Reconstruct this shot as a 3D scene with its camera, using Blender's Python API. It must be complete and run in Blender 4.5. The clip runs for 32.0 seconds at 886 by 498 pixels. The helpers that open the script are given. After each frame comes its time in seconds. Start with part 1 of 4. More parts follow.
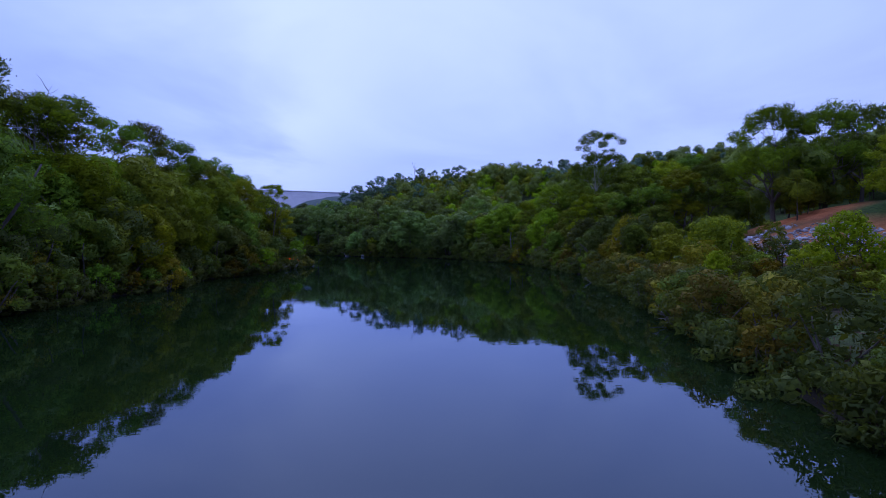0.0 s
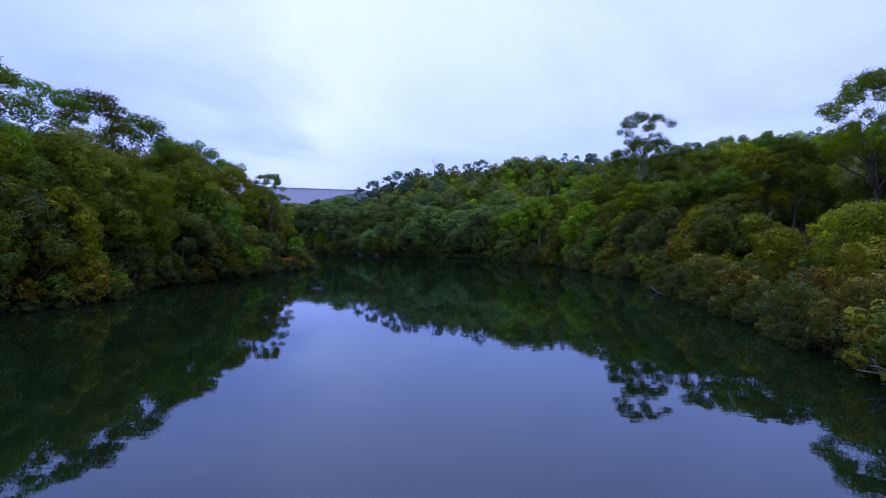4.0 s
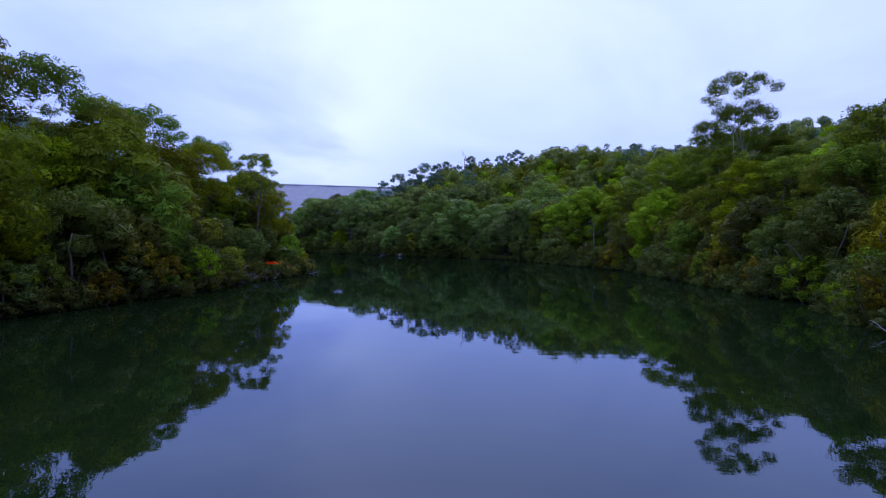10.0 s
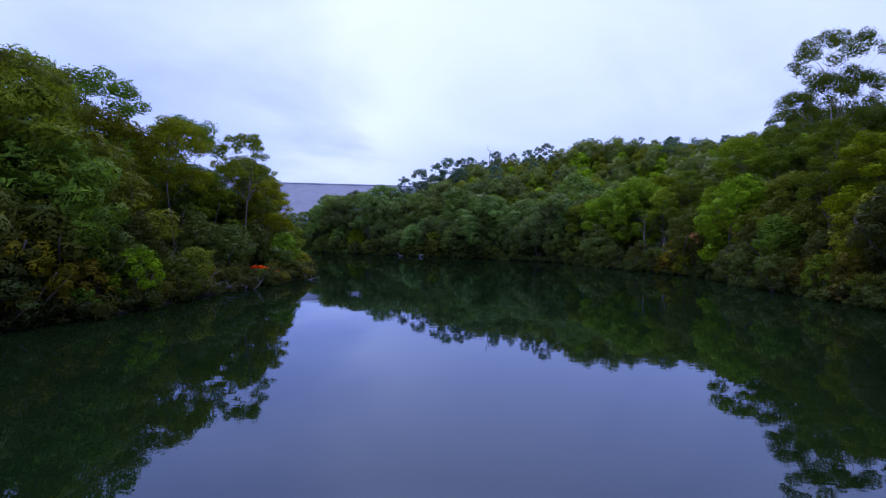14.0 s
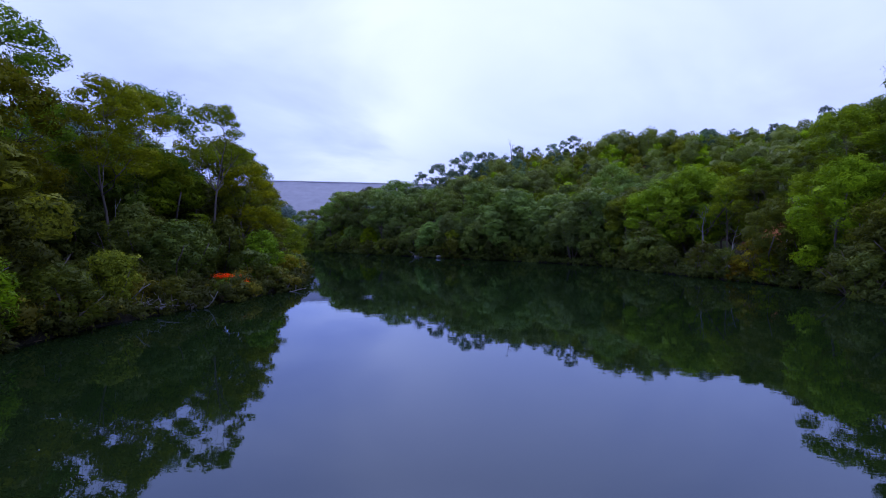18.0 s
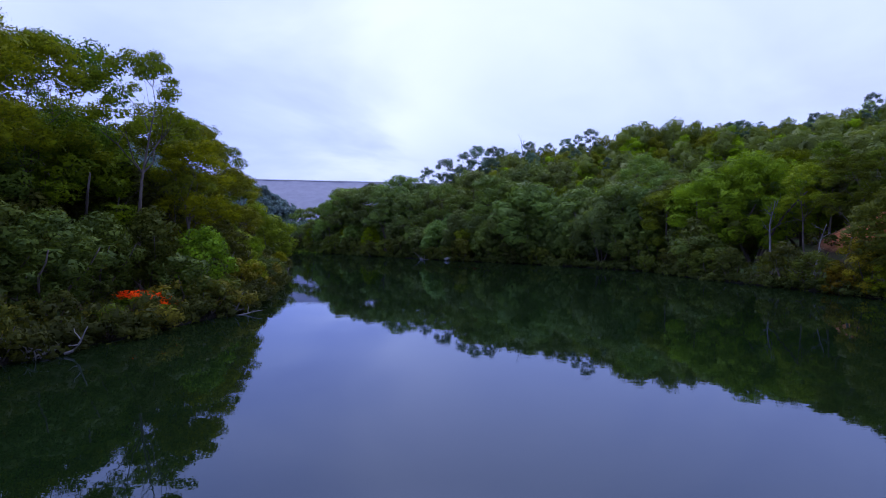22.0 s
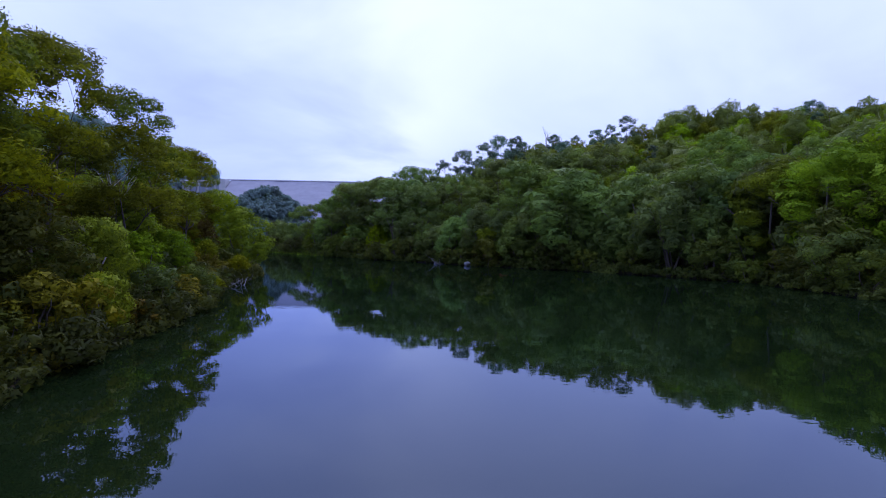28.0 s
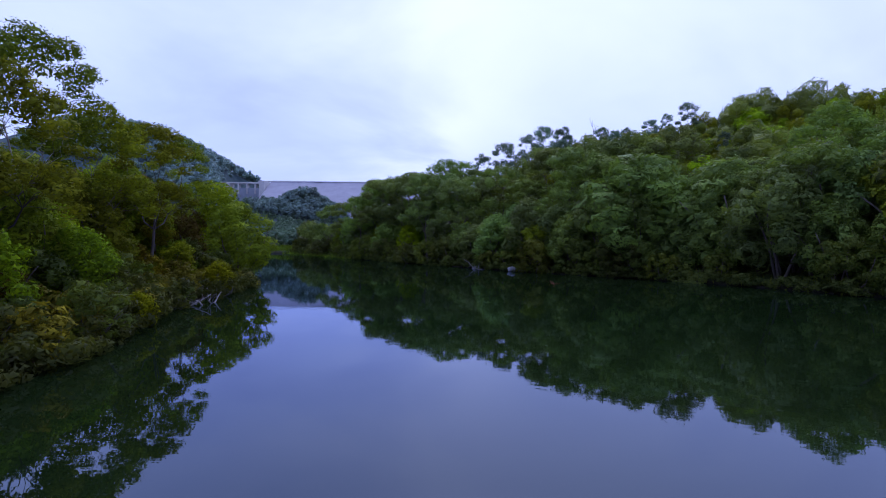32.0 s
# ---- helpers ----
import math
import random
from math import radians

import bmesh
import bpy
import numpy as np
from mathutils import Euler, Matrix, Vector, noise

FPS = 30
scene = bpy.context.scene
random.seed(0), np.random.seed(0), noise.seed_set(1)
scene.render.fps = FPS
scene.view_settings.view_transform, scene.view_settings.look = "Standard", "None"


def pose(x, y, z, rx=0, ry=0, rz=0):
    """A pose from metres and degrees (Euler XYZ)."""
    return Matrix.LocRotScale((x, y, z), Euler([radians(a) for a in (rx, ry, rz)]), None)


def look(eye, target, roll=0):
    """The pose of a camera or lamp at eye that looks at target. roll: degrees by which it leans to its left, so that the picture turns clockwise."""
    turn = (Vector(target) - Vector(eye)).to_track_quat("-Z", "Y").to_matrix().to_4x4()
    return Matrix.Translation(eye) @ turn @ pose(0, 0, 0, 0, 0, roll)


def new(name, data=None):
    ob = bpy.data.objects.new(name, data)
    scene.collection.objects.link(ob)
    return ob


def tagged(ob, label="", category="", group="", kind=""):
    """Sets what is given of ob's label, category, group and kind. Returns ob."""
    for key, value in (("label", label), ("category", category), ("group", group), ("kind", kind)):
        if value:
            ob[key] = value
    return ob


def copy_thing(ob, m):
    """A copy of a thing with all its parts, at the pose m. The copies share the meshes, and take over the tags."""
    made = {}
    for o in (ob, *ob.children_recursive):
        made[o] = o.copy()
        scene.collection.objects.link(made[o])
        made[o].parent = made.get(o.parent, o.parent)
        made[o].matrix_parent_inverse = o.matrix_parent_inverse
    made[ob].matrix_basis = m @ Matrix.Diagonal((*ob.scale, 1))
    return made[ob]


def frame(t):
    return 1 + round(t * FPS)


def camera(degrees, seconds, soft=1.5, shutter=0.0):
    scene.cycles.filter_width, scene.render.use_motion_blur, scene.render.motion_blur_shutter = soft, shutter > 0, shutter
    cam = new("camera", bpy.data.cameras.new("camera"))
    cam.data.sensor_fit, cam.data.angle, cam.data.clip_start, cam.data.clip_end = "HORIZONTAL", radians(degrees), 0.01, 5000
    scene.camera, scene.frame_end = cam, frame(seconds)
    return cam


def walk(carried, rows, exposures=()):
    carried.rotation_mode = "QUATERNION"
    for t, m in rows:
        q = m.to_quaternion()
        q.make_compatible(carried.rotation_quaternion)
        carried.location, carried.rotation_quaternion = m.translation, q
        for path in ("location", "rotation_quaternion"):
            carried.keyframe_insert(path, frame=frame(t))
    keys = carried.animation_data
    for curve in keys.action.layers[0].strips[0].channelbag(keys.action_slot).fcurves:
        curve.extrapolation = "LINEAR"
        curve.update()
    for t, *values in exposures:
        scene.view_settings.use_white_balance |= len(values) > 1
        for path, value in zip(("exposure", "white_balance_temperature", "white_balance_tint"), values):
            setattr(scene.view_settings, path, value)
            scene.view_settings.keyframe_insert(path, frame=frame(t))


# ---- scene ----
cam = camera(80.2, 32.0, soft=0.65)
METRES, EYE, TILT, LEAN, TURN = 120.0, 4.8, -0.45, -0.5, 0.0
ROWS = [
    (0.0, 0.0, 0.0, 0.0, 0.0, 0.0, -0.0),
    (0.5, 0.0005, 0.0158, 0.0001, 0.57, 0.0, -0.03),
    (1.0, 0.0009, 0.0318, -0.0, 1.01, -0.01, -0.03),
    (1.5, 0.0009, 0.048, -0.0002, 1.4, -0.03, -0.05),
    (2.0, 0.0007, 0.0643, -0.0004, 1.79, -0.06, -0.06),
    (2.5, 0.0004, 0.0807, -0.0004, 1.87, -0.07, -0.09),
    (3.0, -0.0002, 0.097, -0.0002, 2.02, -0.11, -0.09),
    (3.5, -0.0007, 0.1135, 0.0001, 2.1, -0.14, -0.1),
    (5.5, -0.0028, 0.1797, 0.0011, 3.09, -0.2, -0.2),
    (6.0, -0.0035, 0.1959, 0.0012, 3.5, -0.23, -0.18),
    (6.5, -0.0046, 0.212, 0.0012, 3.63, -0.25, -0.17),
    (7.0, -0.0062, 0.2281, 0.0013, 3.84, -0.25, -0.16),
    (7.5, -0.0077, 0.2442, 0.0015, 4.15, -0.3, -0.14),
    (8.0, -0.0095, 0.2602, 0.0017, 4.36, -0.32, -0.15),
    (8.5, -0.0112, 0.2763, 0.0019, 4.58, -0.31, -0.15),
    (9.0, -0.0131, 0.2921, 0.0023, 4.93, -0.34, -0.15),
    (9.5, -0.0149, 0.308, 0.0026, 5.32, -0.35, -0.13),
    (10.0, -0.0166, 0.3237, 0.0031, 5.39, -0.36, -0.14),
    (10.5, -0.0182, 0.3392, 0.0032, 5.62, -0.36, -0.15),
    (11.0, -0.0201, 0.3547, 0.0035, 5.89, -0.38, -0.17),
    (11.5, -0.0221, 0.3702, 0.0036, 6.09, -0.38, -0.18),
    (12.0, -0.0239, 0.3854, 0.0034, 6.44, -0.38, -0.16),
    (12.5, -0.0259, 0.4006, 0.0035, 6.82, -0.4, -0.17),
    (13.0, -0.0279, 0.4156, 0.0034, 7.3, -0.41, -0.15),
    (13.5, -0.0301, 0.4304, 0.0036, 7.63, -0.42, -0.17),
    (14.0, -0.0324, 0.445, 0.0036, 7.91, -0.42, -0.17),
    (14.5, -0.0348, 0.4596, 0.0037, 8.24, -0.41, -0.16),
    (16.5, -0.0433, 0.5187, 0.0045, 9.27, -0.45, -0.17),
    (17.0, -0.0464, 0.5336, 0.0047, 9.51, -0.48, -0.16),
    (17.5, -0.0493, 0.5487, 0.005, 9.72, -0.49, -0.16),
    (18.0, -0.0521, 0.5637, 0.0053, 9.92, -0.51, -0.18),
    (18.5, -0.0553, 0.5787, 0.0055, 10.04, -0.5, -0.14),
    (19.0, -0.0584, 0.5934, 0.0059, 10.15, -0.51, -0.16),
    (19.5, -0.0616, 0.608, 0.0062, 10.24, -0.52, -0.18),
    (20.0, -0.0649, 0.6228, 0.0061, 10.31, -0.51, -0.17),
    (20.5, -0.0681, 0.6377, 0.0062, 10.37, -0.52, -0.18),
    (21.0, -0.0714, 0.6526, 0.0063, 10.46, -0.51, -0.19),
    (21.5, -0.0747, 0.6676, 0.0066, 10.54, -0.52, -0.2),
    (22.0, -0.0783, 0.6826, 0.0066, 10.58, -0.49, -0.21),
    (22.5, -0.0816, 0.6973, 0.0065, 10.65, -0.48, -0.19),
    (23.0, -0.0849, 0.712, 0.0067, 10.67, -0.48, -0.19),
    (23.5, -0.0881, 0.7272, 0.0071, 10.75, -0.48, -0.2),
    (24.0, -0.0915, 0.7424, 0.0072, 10.78, -0.46, -0.21),
    (24.5, -0.0949, 0.7581, 0.0075, 10.83, -0.45, -0.21),
    (25.0, -0.0982, 0.7737, 0.0075, 10.85, -0.43, -0.19),
    (25.5, -0.1016, 0.7894, 0.0076, 10.92, -0.43, -0.2),
    (27.5, -0.1155, 0.8508, 0.0047, 11.83, -0.24, -0.21),
    (28.0, -0.1186, 0.8666, 0.0051, 12.28, -0.24, -0.2),
    (28.5, -0.1218, 0.8821, 0.0052, 13.14, -0.24, -0.17),
    (29.0, -0.125, 0.8974, 0.0055, 13.68, -0.23, -0.2),
    (29.5, -0.128, 0.9123, 0.0057, 13.93, -0.21, -0.19),
    (30.0, -0.1312, 0.927, 0.0059, 14.41, -0.19, -0.2),
    (30.5, -0.1344, 0.9417, 0.006, 15.2, -0.17, -0.18),
    (31.0, -0.1381, 0.9566, 0.0063, 15.66, -0.17, -0.17),
    (31.5, -0.1419, 0.9714, 0.0066, 16.06, -0.16, -0.15),
    (32.0, -0.1457, 0.9861, 0.0069, 16.51, -0.14, -0.17),
]
walk(cam, [(t, pose(0, 0, EYE, TILT, LEAN, TURN) @ pose(METRES * x, METRES * y, METRES * z, 90 + pitch, roll, yaw)) for t, x, y, z, yaw, pitch, roll in ROWS],
     exposures=[(0.0, -0.30, 4820, 25), (1.0, -0.03, 4930, 25), (2.0, 0.0, 4960, 24), (3.5, 0.02, 4980, 22), (8.0, 0.05, 5060, 22), (16.0, 0.07, 5240, 23), (32.0, 0.10, 5280, 24)])

# ---- sky and sun: thin overcast, the sun veiled ahead and a little to the left ----
SUN_ELEV, SUN_AZ = radians(42), radians(-13)
sun_dir = Vector((math.sin(SUN_AZ) * math.cos(SUN_ELEV), math.cos(SUN_AZ) * math.cos(SUN_ELEV), math.sin(SUN_ELEV)))
sun = new("sun", bpy.data.lights.new("sun", "SUN"))
sun.data.energy, sun.data.angle, sun.data.color = 0.9, radians(25), (1.0, 0.95, 0.86)
sun.matrix_world = look(sun_dir * 200, (0, 0, 0))

world = bpy.data.worlds.new("overcast")
scene.world = world
world.use_nodes = True


def node(tree, kind, **values):
    n = tree.nodes.new(kind)
    for key, value in values.items():
        if key in n.inputs:
            n.inputs[key].default_value = value
        else:
            setattr(n, key, value)
    return n


def ramp(tree, stops, fac):
    n = tree.nodes.new("ShaderNodeValToRGB")
    while len(n.color_ramp.elements) < len(stops):
        n.color_ramp.elements.new(0.5)
    for e, (p, c) in zip(n.color_ramp.elements, stops):
        e.position, e.color = p, (*c, 1)
    tree.links.new(fac, n.inputs[0])
    return n.outputs[0]


def mix(tree, a, b, fac, blend="MIX"):
    n = tree.nodes.new("ShaderNodeMix")
    n.data_type, n.blend_type = "RGBA", blend
    for socket, v in ((n.inputs[6], a), (n.inputs[7], b), (n.inputs[0], fac)):
        if isinstance(v, (int, float)):
            socket.default_value = v
        elif isinstance(v, tuple):
            socket.default_value = (*v, 1)
        else:
            tree.links.new(v, socket)
    return n.outputs[2]


def maths(tree, op, a, b=0.5):
    n = tree.nodes.new("ShaderNodeMath")
    n.operation = op
    for socket, v in ((n.inputs[0], a), (n.inputs[1], b)):
        if isinstance(v, (int, float)):
            socket.default_value = v
        else:
            tree.links.new(v, socket)
    return n.outputs[0]


def make_sky():
    t = world.node_tree
    t.nodes.clear()
    coord = node(t, "ShaderNodeTexCoord").outputs["Generated"]
    sky = node(t, "ShaderNodeTexSky", sky_type="NISHITA", sun_disc=False, sun_elevation=SUN_ELEV, sun_rotation=SUN_AZ)
    clear = mix(t, sky.outputs[0], (0.09, 0.09, 0.09), 1.0, "MULTIPLY")
    # cloud sheet: direction laid on a flat layer overhead
    parts = node(t, "ShaderNodeSeparateXYZ")
    t.links.new(coord, parts.inputs[0])
    up = maths(t, "ADD", maths(t, "MAXIMUM", parts.outputs[2], 0.0), 0.16)
    flat = node(t, "ShaderNodeCombineXYZ")
    t.links.new(maths(t, "DIVIDE", parts.outputs[0], up), flat.inputs[0])
    t.links.new(maths(t, "DIVIDE", parts.outputs[1], up), flat.inputs[1])
    big = node(t, "ShaderNodeTexNoise", Scale=0.75, Detail=5.0, Roughness=0.5, Distortion=0.5)
    t.links.new(flat.outputs[0], big.inputs["Vector"])
    cover = ramp(t, [(0.3, (0.47, 0.54, 0.92)), (0.45, (0.58, 0.66, 1.02)), (0.58, (0.70, 0.77, 1.08)), (0.72, (0.80, 0.86, 1.1))], big.outputs[0])
    # veiled sun: broad brightening round its direction
    dot = node(t, "ShaderNodeVectorMath", operation="DOT_PRODUCT")
    t.links.new(coord, dot.inputs[0])
    dot.inputs[1].default_value = sun_dir
    near = maths(t, "POWER", maths(t, "MAXIMUM", dot.outputs["Value"], 0.0), 9.0)
    glow = mix(t, (0, 0, 0), (0.22, 0.19, 0.10), near)
    lit = mix(t, cover, glow, 1.0, "ADD")
    # a long bright streak in the cloud below the sun, ragged by the same noise
    off = maths(t, "ADD", maths(t, "ADD", maths(t, "MULTIPLY", parts.outputs[0], 0.966), maths(t, "MULTIPLY", parts.outputs[1], 0.259)), maths(t, "MULTIPLY", maths(t, "SUBTRACT", big.outputs[0], 0.5), 0.55))
    off = maths(t, "DIVIDE", off, maths(t, "ADD", maths(t, "MULTIPLY", maths(t, "MAXIMUM", parts.outputs[2], 0.0), 0.42), 0.03))
    streak = maths(t, "POWER", 2.718, maths(t, "MULTIPLY", maths(t, "MULTIPLY", off, off), -1.0))
    streak = maths(t, "MULTIPLY", streak, maths(t, "GREATER_THAN", parts.outputs[1], 0.0))
    lit = mix(t, lit, mix(t, (0, 0, 0), (0.17, 0.15, 0.09), streak), 1.0, "ADD")
    # a second thin patch of the cloud sheet, to the north-east
    thin = node(t, "ShaderNodeVectorMath", operation="DOT_PRODUCT")
    t.links.new(coord, thin.inputs[0])
    thin.inputs[1].default_value = Vector((0.50, 0.80, 0.34)).normalized()
    lit = mix(t, lit, mix(t, (0, 0, 0), (0.16, 0.14, 0.06), maths(t, "POWER", maths(t, "MAXIMUM", thin.outputs["Value"], 0.0), 8.0)), 1.0, "ADD")
    # mist towards the horizon
    low = node(t, "ShaderNodeMapRange", **{"From Min": 0.0, "From Max": 0.22, "To Min": 0.6, "To Max": 0.0})
    t.links.new(parts.outputs[2], low.inputs[0])
    lit = mix(t, lit, (0.50, 0.56, 0.95), low.outputs[0])
    out = mix(t, clear, lit, 0.93)
    # an overcast dome is brightest overhead
    high = node(t, "ShaderNodeMapRange", **{"From Min": 0.42, "From Max": 1.0, "To Min": 1.0, "To Max": 2.3})
    t.links.new(parts.outputs[2], high.inputs[0])
    out = mix(t, out, high.outputs[0], 1.0, "MULTIPLY")
    bg = node(t, "ShaderNodeBackground", Strength=1.0)
    t.links.new(out, bg.inputs[0])
    t.links.new(bg.outputs[0], node(t, "ShaderNodeOutputWorld").inputs[0])


make_sky()


# ---- materials ----
def material(name):
    m = bpy.data.materials.new(name)
    m.use_nodes = True
    t = m.node_tree
    t.nodes.clear()
    bsdf = node(t, "ShaderNodeBsdfPrincipled")
    out = node(t, "ShaderNodeOutputMaterial")
    t.links.new(bsdf.outputs[0], out.inputs[0])
    return m, t, bsdf, out


def noise_of(t, scale, detail=4.0, rough=0.55, stretch=None):
    n = node(t, "ShaderNodeTexNoise", Scale=scale, Detail=detail, Roughness=rough)
    c = node(t, "ShaderNodeNewGeometry").outputs["Position"]
    if stretch:
        s = node(t, "ShaderNodeVectorMath", operation="MULTIPLY")
        t.links.new(c, s.inputs[0])
        s.inputs[1].default_value = stretch
        c = s.outputs[0]
    t.links.new(c, n.inputs["Vector"])
    return n.outputs[0]


def bump(t, height, bsdf, strength=0.4, distance=0.05):
    b = node(t, "ShaderNodeBump", Strength=strength, Distance=distance)
    t.links.new(height, b.inputs["Height"])
    t.links.new(b.outputs[0], bsdf.inputs["Normal"])


def leaf_material(name, dark, mid, bright, glow=0.3, grain=6.0, gaps=0.40, gloss=0.015):
    """Foliage: every spray broken into small blades with gaps between, each plant a little different; some light passes through."""
    m, t, bsdf, out = material(name)
    leaf = node(t, "ShaderNodeNewGeometry").outputs["Random Per Island"]
    plant = node(t, "ShaderNodeObjectInfo").outputs["Random"]
    other = maths(t, "FRACT", maths(t, "MULTIPLY", plant, 7.31))
    patch, stand = noise_of(t, 0.8, 3.0, 0.65), noise_of(t, 0.12, 2.0)
    cells = node(t, "ShaderNodeTexVoronoi", Scale=grain)
    t.links.new(node(t, "ShaderNodeNewGeometry").outputs["Position"], cells.inputs["Vector"])
    tone = node(t, "ShaderNodeSeparateXYZ")
    t.links.new(cells.outputs["Color"], tone.inputs[0])
    level = maths(t, "ADD", maths(t, "MULTIPLY", tone.outputs[0], 0.26), maths(t, "ADD", maths(t, "MULTIPLY", leaf, 0.16), maths(t, "ADD", maths(t, "MULTIPLY", plant, 0.20), maths(t, "MULTIPLY", patch, 0.66))))
    colour = ramp(t, [(0.19, dark), (0.57, mid), (0.96, bright)], level)
    hsv = node(t, "ShaderNodeHueSaturation")
    t.links.new(maths(t, "ADD", maths(t, "MULTIPLY", maths(t, "SUBTRACT", other, 0.5), 0.045), 0.486), hsv.inputs["Hue"])
    t.links.new(maths(t, "ADD", maths(t, "MULTIPLY", plant, 0.08), 1.0), hsv.inputs["Saturation"])
    t.links.new(maths(t, "ADD", maths(t, "MULTIPLY", other, 0.6), maths(t, "ADD", maths(t, "MULTIPLY", stand, 1.6), -0.1)), hsv.inputs["Value"])
    t.links.new(colour, hsv.inputs["Color"])
    colour = hsv.outputs[0]
    t.links.new(colour, bsdf.inputs["Base Color"])
    bsdf.inputs["Roughness"].default_value = 0.6
    bsdf.inputs["Specular IOR Level"].default_value = gloss
    thin = node(t, "ShaderNodeBsdfTranslucent")
    t.links.new(mix(t, colour, (1.0, 1.0, 0.45), 1.0, "MULTIPLY"), thin.inputs[0])
    both = node(t, "ShaderNodeMixShader", Fac=glow)
    t.links.new(bsdf.outputs[0], both.inputs[1])
    t.links.new(thin.outputs[0], both.inputs[2])
    # gaps between the blades
    gap = node(t, "ShaderNodeMixShader")
    t.links.new(maths(t, "GREATER_THAN", tone.outputs[1], gaps), gap.inputs[0])
    t.links.new(node(t, "ShaderNodeBsdfTransparent").outputs[0], gap.inputs[1])
    t.links.new(both.outputs[0], gap.inputs[2])
    t.links.new(gap.outputs[0], out.inputs[0])
    return m


def bark_material(name, dark, pale):
    m, t, bsdf, out = material(name)
    n = noise_of(t, 3.0, 6.0, 0.65, (2.0, 2.0, 0.35))
    plant = node(t, "ShaderNodeObjectInfo").outputs["Random"]
    level = maths(t, "ADD", maths(t, "MULTIPLY", n, 0.8), maths(t, "MULTIPLY", plant, 0.25))
    t.links.new(ramp(t, [(0.3, dark), (0.75, pale)], level), bsdf.inputs["Base Color"])
    bsdf.inputs["Roughness"].default_value = 0.9
    bump(t, noise_of(t, 9.0, 5.0, 0.6, (2.0, 2.0, 0.3)), bsdf, 0.7, 0.04)
    return m


LEAF_GREEN = leaf_material("gum_leaves", (0.026, 0.046, 0.008), (0.068, 0.112, 0.012), (0.18, 0.27, 0.016), 0.44, 9.0, 0.42, 0.03)
LEAF_BRIGHT = leaf_material("fresh_leaves", (0.038, 0.063, 0.006), (0.110, 0.170, 0.008), (0.25, 0.34, 0.012), 0.42, 9.0, 0.42, 0.03)
LEAF_OLIVE = leaf_material("olive_leaves", (0.038, 0.050, 0.009), (0.098, 0.126, 0.013), (0.24, 0.285, 0.018), 0.44, 9.0, 0.42, 0.03)
LEAF_YELLOW = leaf_material("yellow_wattle_leaves", (0.052, 0.064, 0.005), (0.128, 0.146, 0.007), (0.28, 0.285, 0.010), 0.38, 9.0, 0.44)
# Scrub leaves darkened to hold the shade of the overhanging bank trees.
LEAF_SHADED = leaf_material("shaded_scrub_leaves", (0.026, 0.039, 0.013), (0.054, 0.074, 0.016), (0.110, 0.135, 0.018), 0.42, 9.0, 0.42, 0.05)
# These three far leaf colours hold distance haze: bluer, darks lifted, gloss raised.
LEAF_FAR = leaf_material("hazed_hillside_leaves", (0.052, 0.084, 0.032), (0.096, 0.146, 0.036), (0.165, 0.235, 0.040), 0.44, 7.0, 0.38, 0.10)
LEAF_RIDGE = leaf_material("hazed_ridge_leaves", (0.046, 0.080, 0.058), (0.070, 0.118, 0.076), (0.110, 0.170, 0.092), 0.3, 4.0, 0.36, 0.25)
LEAF_HAZED = leaf_material("hazed_far_leaves", (0.110, 0.165, 0.175), (0.145, 0.210, 0.215), (0.175, 0.245, 0.245), 0.3, 3.0, 0.3, 0.4)
LEAF_RED = leaf_material("red_flowers", (0.45, 0.03, 0.012), (0.75, 0.05, 0.015), (0.9, 0.12, 0.02), 0.35)
LEAF_RUSSET = leaf_material("russet_scrub_leaves", (0.036, 0.033, 0.008), (0.084, 0.076, 0.011), (0.20, 0.175, 0.016), 0.32, 9.0, 0.46)
LEAF_DRY = leaf_material("dry_twig_leaves", (0.06, 0.04, 0.03), (0.12, 0.085, 0.06), (0.2, 0.15, 0.10), 0.15)
BARK = bark_material("grey_brown_bark", (0.028, 0.021, 0.018), (0.115, 0.090, 0.076))
BARK_PALE = bark_material("pale_smooth_bark", (0.14, 0.12, 0.10), (0.42, 0.38, 0.34))
BARK_DEAD = bark_material("weathered_dead_wood", (0.06, 0.054, 0.054), (0.20, 0.18, 0.175))


